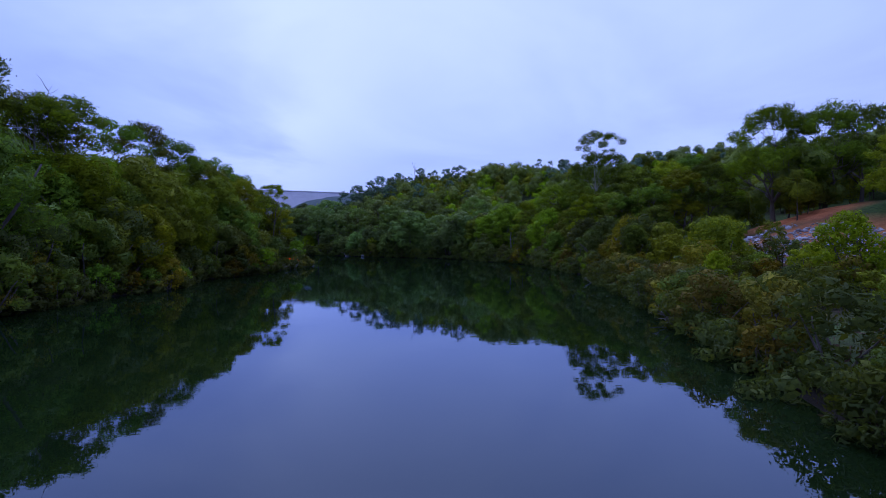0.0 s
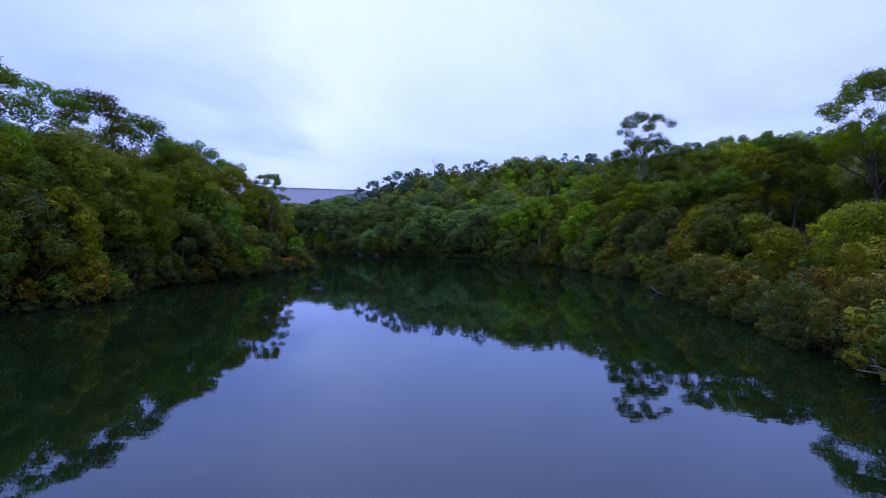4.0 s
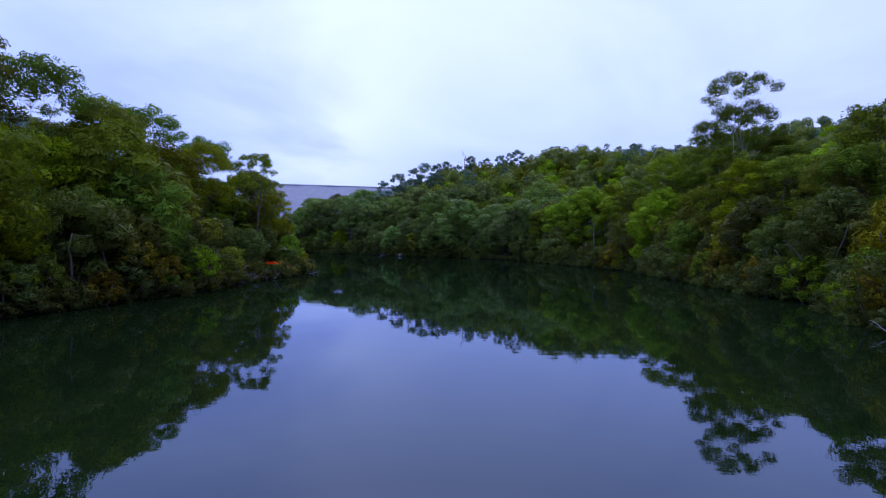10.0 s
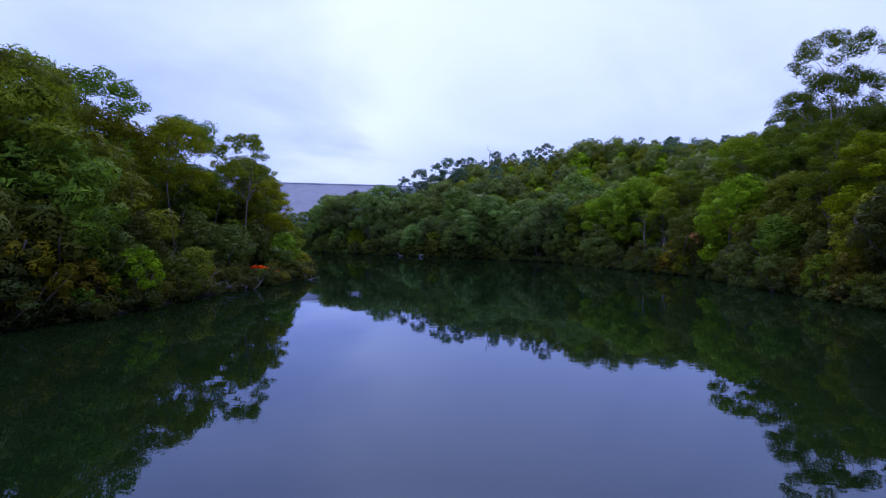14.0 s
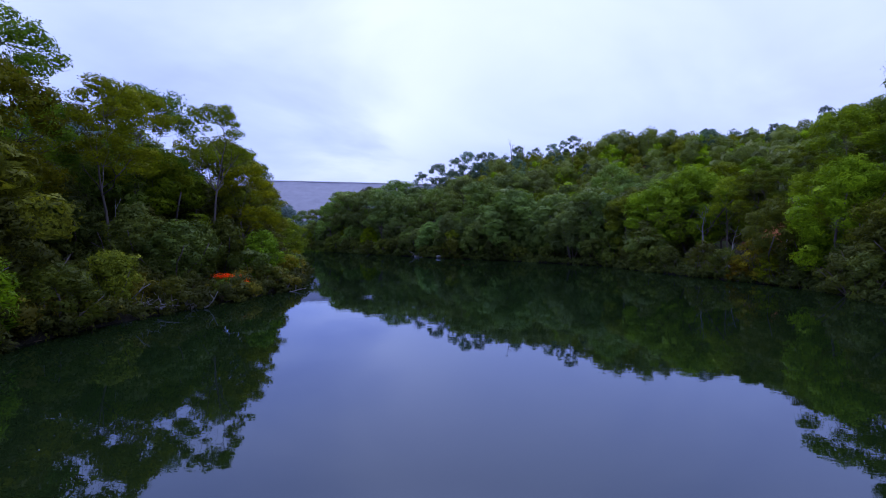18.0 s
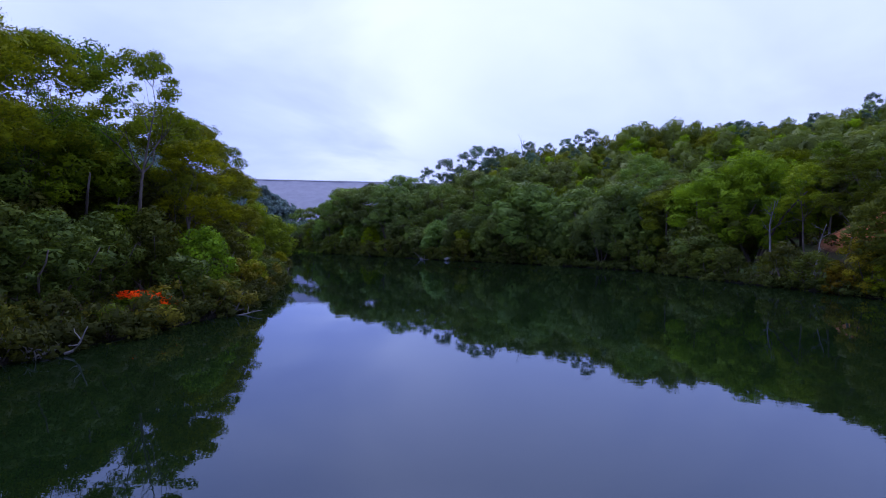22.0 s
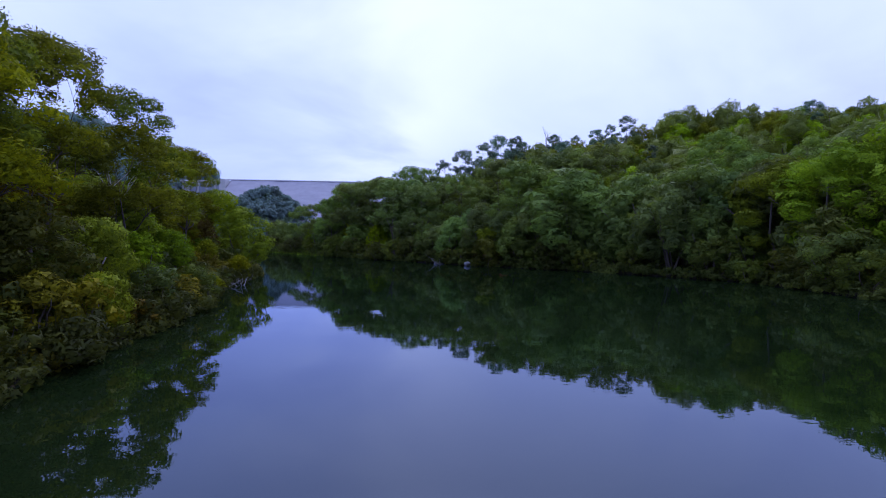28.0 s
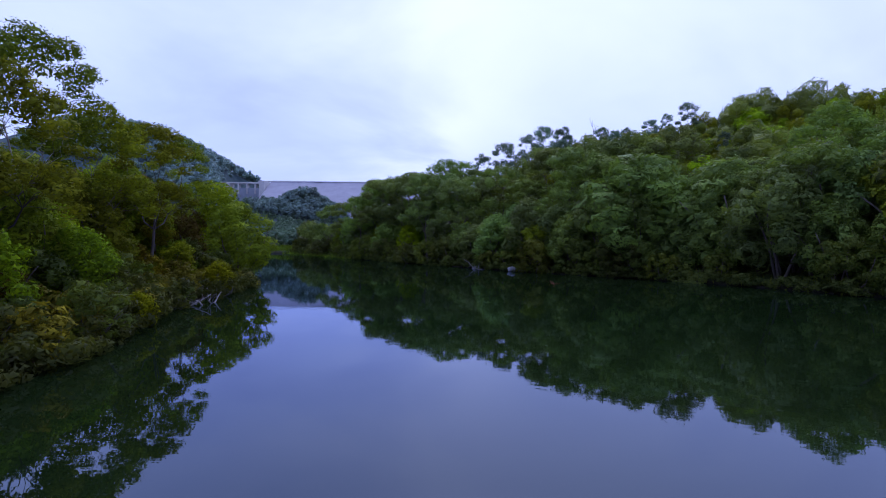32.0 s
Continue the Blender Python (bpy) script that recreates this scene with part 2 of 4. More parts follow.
def ground_material():
    m, t, bsdf, out = material("forest_soil")
    litter = ramp(t, [(0.35, (0.014, 0.011, 0.007)), (0.55, (0.034, 0.024, 0.014)), (0.75, (0.075, 0.046, 0.026))], noise_of(t, 1.6, 8.0, 0.7))
    earth = ramp(t, [(0.3, (0.26, 0.080, 0.028)), (0.7, (0.50, 0.18, 0.07))], noise_of(t, 0.8, 6.0))
    green = ramp(t, [(0.3, (0.02, 0.035, 0.010)), (0.7, (0.06, 0.085, 0.02))], noise_of(t, 2.3, 6.0))
    mask = node(t, "ShaderNodeMapRange", **{"From Min": 0.67, "From Max": 0.74})
    t.links.new(noise_of(t, 0.055, 3.0), mask.inputs[0])
    mask2 = node(t, "ShaderNodeMapRange", **{"From Min": 0.36, "From Max": 0.55})
    t.links.new(noise_of(t, 0.11, 4.0), mask2.inputs[0])
    c = mix(t, litter, green, mask2.outputs[0])
    # bare red earth along the cleared bench above the eastern bank
    pos = node(t, "ShaderNodeNewGeometry").outputs["Position"]
    off = node(t, "ShaderNodeVectorMath", operation="DISTANCE")
    t.links.new(pos, off.inputs[0])
    off.inputs[1].default_value = (57.0, 84.0, 9.5)
    bench = node(t, "ShaderNodeMapRange", **{"From Min": 4.0, "From Max": 10.5, "To Min": 1.0, "To Max": 0.0})
    t.links.new(off.outputs["Value"], bench.inputs[0])
    bed = node(t, "ShaderNodeVectorMath", operation="DISTANCE")
    t.links.new(pos, bed.inputs[0])
    bed.inputs[1].default_value = (45.0, 67.0, 5.0)
    rubble = node(t, "ShaderNodeMapRange", **{"From Min": 8.0, "From Max": 15.0, "To Min": 0.7, "To Max": 0.0})
    t.links.new(bed.outputs["Value"], rubble.inputs[0])
    bare = maths(t, "MAXIMUM", bench.outputs[0], rubble.outputs[0])
    # the same red earth on the small bench further up the eastern bank, and under the trees of the far bend
    for place, radius in (((30.5, 155.5, 7.0), 6.0), ((-27.0, 217.0, 5.0), 7.0), ((-30.0, 250.0, 10.0), 9.0)):
        away = node(t, "ShaderNodeVectorMath", operation="DISTANCE")
        t.links.new(pos, away.inputs[0])
        away.inputs[1].default_value = place
        spot = node(t, "ShaderNodeMapRange", **{"From Min": radius * 0.55, "From Max": radius, "To Min": 1.0, "To Max": 0.0})
        t.links.new(away.outputs["Value"], spot.inputs[0])
        bare = maths(t, "MAXIMUM", bare, spot.outputs[0])
    c = mix(t, c, earth, maths(t, "MAXIMUM", mask.outputs[0], bare))
    # scrub floor of the valley under the dam, its grey-green holding distance haze
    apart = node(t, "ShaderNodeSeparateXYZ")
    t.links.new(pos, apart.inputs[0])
    far_haze = node(t, "ShaderNodeMapRange", **{"From Min": 330.0, "From Max": 480.0})
    t.links.new(apart.outputs[1], far_haze.inputs[0])
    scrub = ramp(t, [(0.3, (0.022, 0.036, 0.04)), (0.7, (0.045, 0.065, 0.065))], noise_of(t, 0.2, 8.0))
    c = mix(t, c, scrub, far_haze.outputs[0])
    # wet mud along the water's edge, darkened further by painted shade of the overhang
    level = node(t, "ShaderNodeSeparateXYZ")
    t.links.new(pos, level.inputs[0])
    wet_shade = node(t, "ShaderNodeMapRange", **{"From Min": 0.30, "From Max": 0.75, "To Min": 1.0, "To Max": 0.0})
    t.links.new(maths(t, "ADD", level.outputs[2], maths(t, "MULTIPLY", noise_of(t, 0.7, 4.0), 0.3)), wet_shade.inputs[0])
    c = mix(t, c, (0.013, 0.010, 0.008), wet_shade.outputs[0])
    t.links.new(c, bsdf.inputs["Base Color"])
    bsdf.inputs["Roughness"].default_value = 0.95
    bsdf.inputs["Specular IOR Level"].default_value = 0.1
    bump(t, noise_of(t, 5.0, 8.0, 0.7), bsdf, 0.8, 0.12)
    return m


def water_material():
    m, t, bsdf, out = material("still_dark_water")
    murk = ramp(t, [(0.3, (0.0040, 0.0092, 0.0024)), (0.7, (0.0060, 0.0110, 0.0030))], noise_of(t, 0.05, 3.0))
    t.links.new(murk, bsdf.inputs["Base Color"])
    bsdf.inputs["Roughness"].default_value = 0.6
    bsdf.inputs["Specular IOR Level"].default_value = 0.0
    fine = noise_of(t, 1.3, 3.0, 0.5, (1.0, 1.6, 1.0))
    swell = noise_of(t, 0.22, 2.0)
    b = node(t, "ShaderNodeBump", Strength=0.12, Distance=0.05)
    t.links.new(maths(t, "ADD", maths(t, "MULTIPLY", fine, 0.25), swell), b.inputs["Height"])
    mirror = node(t, "ShaderNodeBsdfGlossy", Roughness=0.0, Color=(0.68, 0.76, 1.0, 1))
    t.links.new(b.outputs[0], mirror.inputs["Normal"])
    edge = node(t, "ShaderNodeFresnel", IOR=1.68)
    t.links.new(b.outputs[0], edge.inputs["Normal"])
    both = node(t, "ShaderNodeMixShader")
    t.links.new(edge.outputs[0], both.inputs[0])
    t.links.new(bsdf.outputs[0], both.inputs[1])
    t.links.new(mirror.outputs[0], both.inputs[2])
    t.links.new(both.outputs[0], out.inputs[0])
    return m


def stone_material(name, dark, pale, scale=3.0):
    m, t, bsdf, out = material(name)
    each = node(t, "ShaderNodeObjectInfo").outputs["Random"]
    level = maths(t, "ADD", maths(t, "MULTIPLY", noise_of(t, scale, 8.0, 0.65), 0.7), maths(t, "MULTIPLY", each, 0.35))
    t.links.new(ramp(t, [(0.3, dark), (0.8, pale)], level), bsdf.inputs["Base Color"])
    bsdf.inputs["Roughness"].default_value = 0.85
    bump(t, noise_of(t, scale * 3, 8.0, 0.7), bsdf, 0.6, 0.05)
    return m


SOIL = ground_material()
WATER = water_material()
STONE_WET = stone_material("dark_wet_stone", (0.05, 0.05, 0.055), (0.17, 0.165, 0.17))
STONE = stone_material("grey_riprap_stone", (0.16, 0.15, 0.165), (0.46, 0.44, 0.47))
CONCRETE = stone_material("pale_weathered_concrete", (0.30, 0.29, 0.29), (0.55, 0.53, 0.51), 0.4)
CONCRETE_DARK = stone_material("damp_spillway_concrete", (0.12, 0.14, 0.18), (0.26, 0.28, 0.33), 0.15)
# Rockfill grey tinted lavender: the haze of distance is put into the colour.
DAM_FACE = stone_material("hazed_dam_rockfill", (0.115, 0.115, 0.14), (0.205, 0.20, 0.23), 0.09)

# ---- plan: the two shores of the water, and the valley that goes on to the dam ----
LEFT = [(-30, -150), (-27, -60), (-26, 0), (-28, 34), (-29, 44), (-28, 56), (-31, 67), (-29, 77), (-28, 85), (-29, 92), (-29, 100), (-28.5, 114),
        (-31.8, 121), (-38.5, 137), (-44, 146), (-52, 165), (-66, 177), (-95, 206), (-120, 246), (-138, 290)]
RIGHT = [(14, -150), (12, -60), (9, 0), (10.5, 13), (12.5, 22), (16, 40), (20, 66), (24, 85), (22.5, 100), (22, 118), (22, 130), (16, 146), (11, 158),
         (8, 172), (-4, 185), (-15, 193), (-34, 205), (-43, 213), (-55, 223), (-75, 240), (-95, 260), (-112, 276), (-128, 290)]
VALLEY = [(-133, 290), (-160, 360), (-330, 650)]
DAM_A, DAM_B, CREST = Vector((-432, 727, 0)), Vector((-40, 846, 0)), 82.5


def line_distance(line, x, y):
    best = np.full(x.shape, 1e9)
    for (ax, ay), (bx, by) in zip(line, line[1:]):
        dx, dy = bx - ax, by - ay
        s = np.clip(((x - ax) * dx + (y - ay) * dy) / (dx * dx + dy * dy), 0, 1)
        best = np.minimum(best, np.hypot(x - ax - s * dx, y - ay - s * dy))
    return best


def in_water(x, y):
    ring = LEFT + RIGHT[::-1]
    inside = np.zeros(x.shape, bool)
    for (ax, ay), (bx, by) in zip(ring, ring[1:] + ring[:1]):
        if ay != by:
            inside ^= ((ay > y) != (by > y)) & (x < (bx - ax) * (y - ay) / (by - ay) + ax)
    return inside


def wobble(x, y, size, seed):
    """Smooth unevenness between -1 and 1."""
    r = np.random.RandomState(seed)
    total = np.zeros(x.shape)
    for k in range(5):
        a, p = r.uniform(0, 6.28, 2)
        f = (0.7 + 0.35 * k) / size
        total += np.sin(f * 6.28 * (x * math.cos(a) + y * math.sin(a)) + p) / 3
    return total


def step(v, a, b):
    s = np.clip((v - a) / (b - a), 0, 1)
    return s * s * (3 - 2 * s)


def shore(x, y):
    """Distance outside the water (negative inside), and 1 on the eastern, 0 on the western side."""
    dl, dr = line_distance(LEFT, x, y), line_distance(RIGHT, x, y)
    dv = line_distance(VALLEY, x, y) - 32
    u = np.minimum(np.minimum(dl, dr), np.where(y > 270, np.maximum(dv, 3), 1e9))
    side = step(dl - dr, -8, 8)
    # past the head of the water the valley line parts the two sides
    vx = -133 - (y - 290) * 0.56
    side = np.where(y > 285, step(x - vx, -20, 20), side)
    return np.where(in_water(x, y), -u, u), side


def land(x, y):
    x, y = np.asarray(x, float), np.asarray(y, float)
    u, east = shore(x, y)
    v = np.maximum(u, 0)
    steep = 1 + 0.12 * step(y, 125, 190) + 0.30 * step(-x, -15, 40) * step(y, 180, 240)
    cap = (58 + 12 * step(y, 140, 260)) * (1 - 0.24 * step(x, 25, 120))
    rise_e = (0.30 * np.minimum(v, 32) + 0.46 * np.maximum(v - 32, 0)) * steep
    rise_e = cap * (1 - np.exp(-(rise_e / cap) ** 1.35)) + wobble(x, y, 140, 3) * 5 * step(v, 40, 120) + 12 * step(v, 150, 500)
    rise_w = np.minimum(0.11 * v, 5.0) + wobble(x, y, 90, 4) * 1.0 * step(v, 20, 60)
    h = rise_w + (rise_e - rise_w) * east
    h += 0.5 * step(v, 0, 1.6) + wobble(x, y, 9, 5) * 0.22 * step(v, 1, 6)
    h += np.minimum(0.04 * np.maximum(y - 292, 0), 9) * step(-x, 60, 130)
    # hill behind the dam's western end, and the high ground all round
    far = np.hypot((x + 690) / 270, (y - 700) / 170)
    h += 138 * np.exp(-far ** 2 * 1.1) * step(np.hypot(x + 114, y - 290), 150, 300)
    h += 26 * np.exp(-((x + 332) / 34) ** 2 - ((y - 645) / 36) ** 2)
    chute = 1 - step(line_distance([(-468, 728), (-420, 660)], x, y), 24, 46)
    h = h * (1 - chute) + np.minimum(h, 26) * chute
    ring = np.hypot(x + 100, y - 300)
    west = step(-x - 0.2 * y, 60, 700) * step(ring, 250, 900)
    h += (45 + 20 * wobble(x, y, 500, 8)) * np.maximum(step(ring, 800, 1600), west * 0.7)
    # cleared bench above the rocks of the eastern bank
    h += 4.2 * np.exp(-((x - 58) / 16) ** 2 - ((y - 82) / 17) ** 2)
    h += 5.6 * np.exp(-((x - 35) / 9.5) ** 2 - ((y - 158) / 9) ** 2)
    # stored water and flats behind the dam stay below its crest
    along = DAM_B - DAM_A
    n = Vector((-along.y, along.x, 0)).normalized()
    behind = (x - DAM_A.x) * n.x + (y - DAM_A.y) * n.y
    s = ((x - DAM_A.x) * along.x + (y - DAM_A.y) * along.y) / along.length_squared
    basin = step(behind, -10, 30) * step(s, -0.05, 0.05) * (1 - step(s, 1.5, 2.2))
    h = h * (1 - basin) + 74 * basin
    below = np.clip(-u / 6, 0, 1)
    return np.where(u < 0, -0.15 - 2.4 * below, h)


def land_at(x, y):
    return float(land(np.array([x]), np.array([y]))[0])


def mesh_of(name, verts, faces, mat, smooth=True):
    me = bpy.data.meshes.new(name)
    me.from_pydata(verts, [], faces)
    me.materials.append(mat)
    if smooth:
        me.polygons.foreach_set("use_smooth", [True] * len(me.polygons))
    me.update()
    return me


def quads(name, verts, mat, per=4):
    """A mesh from an array of separate quads, four corners each."""
    n = len(verts) // per
    me = bpy.data.meshes.new(name)
    me.vertices.add(n * per)
    me.vertices.foreach_set("co", np.ascontiguousarray(verts, dtype=np.float32).ravel())
    me.loops.add(n * per)
    me.loops.foreach_set("vertex_index", np.arange(n * per, dtype=np.int32))
    me.polygons.add(n)
    me.polygons.foreach_set("loop_start", np.arange(0, n * per, per, dtype=np.int32))
    me.materials.append(mat)
    me.update(calc_edges=True)
    return me


def spread(inner_a, inner_b, pace, reach_a, reach_b):
    """Even steps inside, growing steps outwards."""
    mid = list(np.arange(inner_a, inner_b + 0.01, pace))
    lo, hi, s = [inner_a], [inner_b], pace
    while lo[-1] > reach_a or hi[-1] < reach_b:
        s *= 1.14
        if lo[-1] > reach_a:
            lo.append(lo[-1] - s)
        if hi[-1] < reach_b:
            hi.append(hi[-1] + s)
    return np.array(lo[:0:-1] + mid + hi[1:])


def build_ground():
    xs, ys = spread(-130, 110, 2.4, -3600, 3600), spread(-60, 310, 2.4, -3600, 3900)
    gx, gy = np.meshgrid(xs, ys)
    verts = np.stack([gx, gy, land(gx, gy)], -1).reshape(-1, 3)
    w, faces = len(xs), []
    for j in range(len(ys) - 1):
        faces += [(j * w + i, j * w + i + 1, (j + 1) * w + i + 1, (j + 1) * w + i) for i in range(w - 1)]
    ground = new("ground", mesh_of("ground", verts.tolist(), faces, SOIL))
    tagged(ground, "dark leaf-littered forest soil with bare red earth", "ground", kind="structure")
    xs, ys = np.linspace(-165, 60, 30), np.linspace(-170, 305, 60)
    verts = [(x, y, 0.0) for y in ys for x in xs]
    faces = [(j * 30 + i, j * 30 + i + 1, j * 30 + i + 31, j * 30 + i + 30) for j in range(59) for i in range(29)]
    tagged(new("water", mesh_of("water", verts, faces, WATER)), "still dark green river water mirroring trees and sky", "water", kind="structure")


build_ground()


# ---- building plants ----
def part(name, me, parent, label=""):
    ob = new(name, me)
    ob.parent = parent
    return tagged(ob, label)


def tube(points, radii, sides=6):
    """Vertices and faces of a tapered, closed stem along points."""
    verts, faces = [], []
    for k, p in enumerate(points):
        ahead = (Vector(points[min(k + 1, len(points) - 1)]) - Vector(points[max(k - 1, 0)])).normalized()
        a = ahead.orthogonal().normalized()
        b = ahead.cross(a)
        for s in range(sides):
            w = 6.2832 * s / sides
            verts.append(tuple(Vector(p) + (a * math.cos(w) + b * math.sin(w)) * radii[k]))
    for k in range(len(points) - 1):
        for s in range(sides):
            q = (s + 1) % sides
            faces.append((k * sides + s, k * sides + q, (k + 1) * sides + q, (k + 1) * sides + s))
    faces.append(tuple(range((len(points) - 1) * sides, len(points) * sides)))
    return verts, faces


def join_tubes(list_of_tubes):
    verts, faces = [], []
    for v, f in list_of_tubes:
        o = len(verts)
        verts += v
        faces += [tuple(i + o for i in q) for q in f]
    return verts, faces


def ball(detail):
    """Corners of the small triangles of a sphere: an array of triangles x 3 corners x 3."""
    bm = bmesh.new()
    if detail == 0:
        bmesh.ops.create_icosphere(bm, subdivisions=1, radius=1)
    else:
        bmesh.ops.create_icosphere(bm, subdivisions=detail + 1, radius=1)
    out = np.array([[v.co[:] for v in f.verts] for f in bm.faces])
    bm.free()
    return out


BALLS = [ball(0), ball(1), ball(2)]


def leafage(rng, centres, radii, counts, size, detail=1, droop=0.35, flat=0.82, narrow=0.42, core=0.74):
    """Corners and shading directions of a crown: clumps of ragged, overlapping leaf facets with loose pointed sprays standing out of them."""
    cen, rad = np.array(centres, float), np.array(radii, float)
    tris, tn, leaves, ln = [], [], [], []
    squash = np.array([1, 1, flat])
    heart = cen.mean(0) - (0, 0, 0.25 * np.ptp(cen[:, 2]))
    for k in range(len(cen)):
        c, r, n = cen[k], rad[k], counts[k]
        turn = np.array(Euler(rng.uniform(0, 6.28, 3).tolist()).to_matrix())
        t = BALLS[detail] @ turn.T
        d = t.mean(1)
        d = d / np.linalg.norm(d, axis=1)[:, None]
        lump = 1 + 0.20 * np.sin(3.1 * d[:, :1] + 2.0 * c[0]) * np.sin(3.7 * d[:, 1:2] + c[1]) + 0.16 * np.sin(6 * d[:, 2:] + c[2]) + 0.10 * np.sin(9 * d[:, :1] + 7 * d[:, 1:2])
        out = t.copy()
        t = t * lump[:, None] * rng.uniform(0.80, 1.22, (len(t), 3, 1)) * (r * core) * squash
        mid = c + t.mean(1)
        t = (t - t.mean(1)[:, None]) * rng.uniform(0.8, 1.3, (len(t), 1, 1)) + mid[:, None]
        keep = rng.uniform(size=len(t)) > 0.05
        near = (np.abs(cen - c).max(1) < rad + r) & (np.arange(len(cen)) != k)
        for q in np.nonzero(near)[0]:
            keep &= (((mid - cen[q]) / squash) ** 2).sum(1) > (0.56 * rad[q]) ** 2
        tris.append(t[keep].reshape(-1, 3))
        whole = (c - heart) / (np.linalg.norm(c - heart) + 1e-6)
        tn.append((out[keep] + whole * 0.45 + rng.normal(size=(keep.sum(), 1, 3)) * 0.25).reshape(-1, 3))
        d = rng.normal(size=(n, 3))
        d /= np.linalg.norm(d, axis=1)[:, None]
        d[:, 2] = np.where(d[:, 2] < -0.5, -d[:, 2], d[:, 2])
        p = c + d * rng.uniform(0.60, 1.03, (n, 1)) * r * squash
        axis = rng.normal(size=(n, 3)) * 0.6 + d * 0.6 + np.array([0, 0, -droop])
        axis /= np.linalg.norm(axis, axis=1)[:, None]
        side = np.cross(axis, d * 0.7 + rng.normal(size=(n, 3)) * 0.5 + np.array([0, 0, 0.6]))
        side /= np.linalg.norm(side, axis=1)[:, None] + 1e-9
        nor = np.cross(side, axis)
        s = size * rng.uniform(0.55, 1.3, (n, 1))
        a, b, bend = axis * s * 0.5, side * s * narrow * 0.5, nor * s * 0.10
        leaves.append(np.stack([p - a - bend, p + b + bend, p + a - bend, p - b + bend], 1).reshape(-1, 3))
        ln.append(np.repeat(d + whole * 0.45 + rng.normal(size=(n, 3)) * 0.28, 4, 0))
    return [np.concatenate(v) for v in (tris, tn, leaves, ln)]


def leaf_mesh(name, crown, leaf):
    tris, tn, leaves, ln = crown
    me = bpy.data.meshes.new(name)
    nt, nq = len(tris) // 3, len(leaves) // 4
    me.vertices.add(nt * 3 + nq * 4)
    me.vertices.foreach_set("co", np.concatenate([tris, leaves]).astype(np.float32).ravel())
    me.loops.add(nt * 3 + nq * 4)
    me.loops.foreach_set("vertex_index", np.arange(nt * 3 + nq * 4, dtype=np.int32))
    me.polygons.add(nt + nq)
    me.polygons.foreach_set("loop_start", np.concatenate([np.arange(nt) * 3, nt * 3 + np.arange(nq) * 4]).astype(np.int32))
    me.materials.append(leaf)
    me.update(calc_edges=True)
    nor = np.concatenate([tn, ln])
    nor /= np.linalg.norm(nor, axis=1)[:, None] + 1e-9
    me.normals_split_custom_set_from_vertices(nor.tolist())
    return me


def foliage(name, rng, centres, radii, counts, size, leaf, detail=1, droop=0.35, flat=0.82, narrow=0.42, core=0.74):
    return leaf_mesh(name, leafage(rng, centres, radii, counts, size, detail, droop, flat, narrow, core), leaf)


def wander(rng, start, way, length, steps, shake, lift=0.0):
    """Points of a crooked branch."""
    pts, p, w = [tuple(start)], Vector(start), Vector(way).normalized()
    for _ in range(steps):
        w = (w + Vector(rng.normal(size=3).tolist()) * shake + Vector((0, 0, lift))).normalized()
        p = p + w * (length / steps)
        pts.append(tuple(p))
    return pts


def taper(a, b, n):
    return [a + (b - a) * k / (n - 1) for k in range(n)]


def dome(rng, n, reach, low, high, inner=0.0, uneven=0.07):
    """Places of leaf clumps over a dome: the first at its top, the last at its rim."""
    spots = []
    for k in range(n):
        s = inner + (1 - inner) * (k + 0.5) / n
        ang, r = k * 2.39996 + rng.uniform(-0.35, 0.35), reach * math.sqrt(s) * rng.uniform(0.84, 1.10)
        z = low + (high - low) * math.sqrt(max(1 - 0.97 * s, 0)) + rng.normal() * uneven * (high - low)
        spots.append((math.cos(ang) * r, math.sin(ang) * r, z))
    return spots


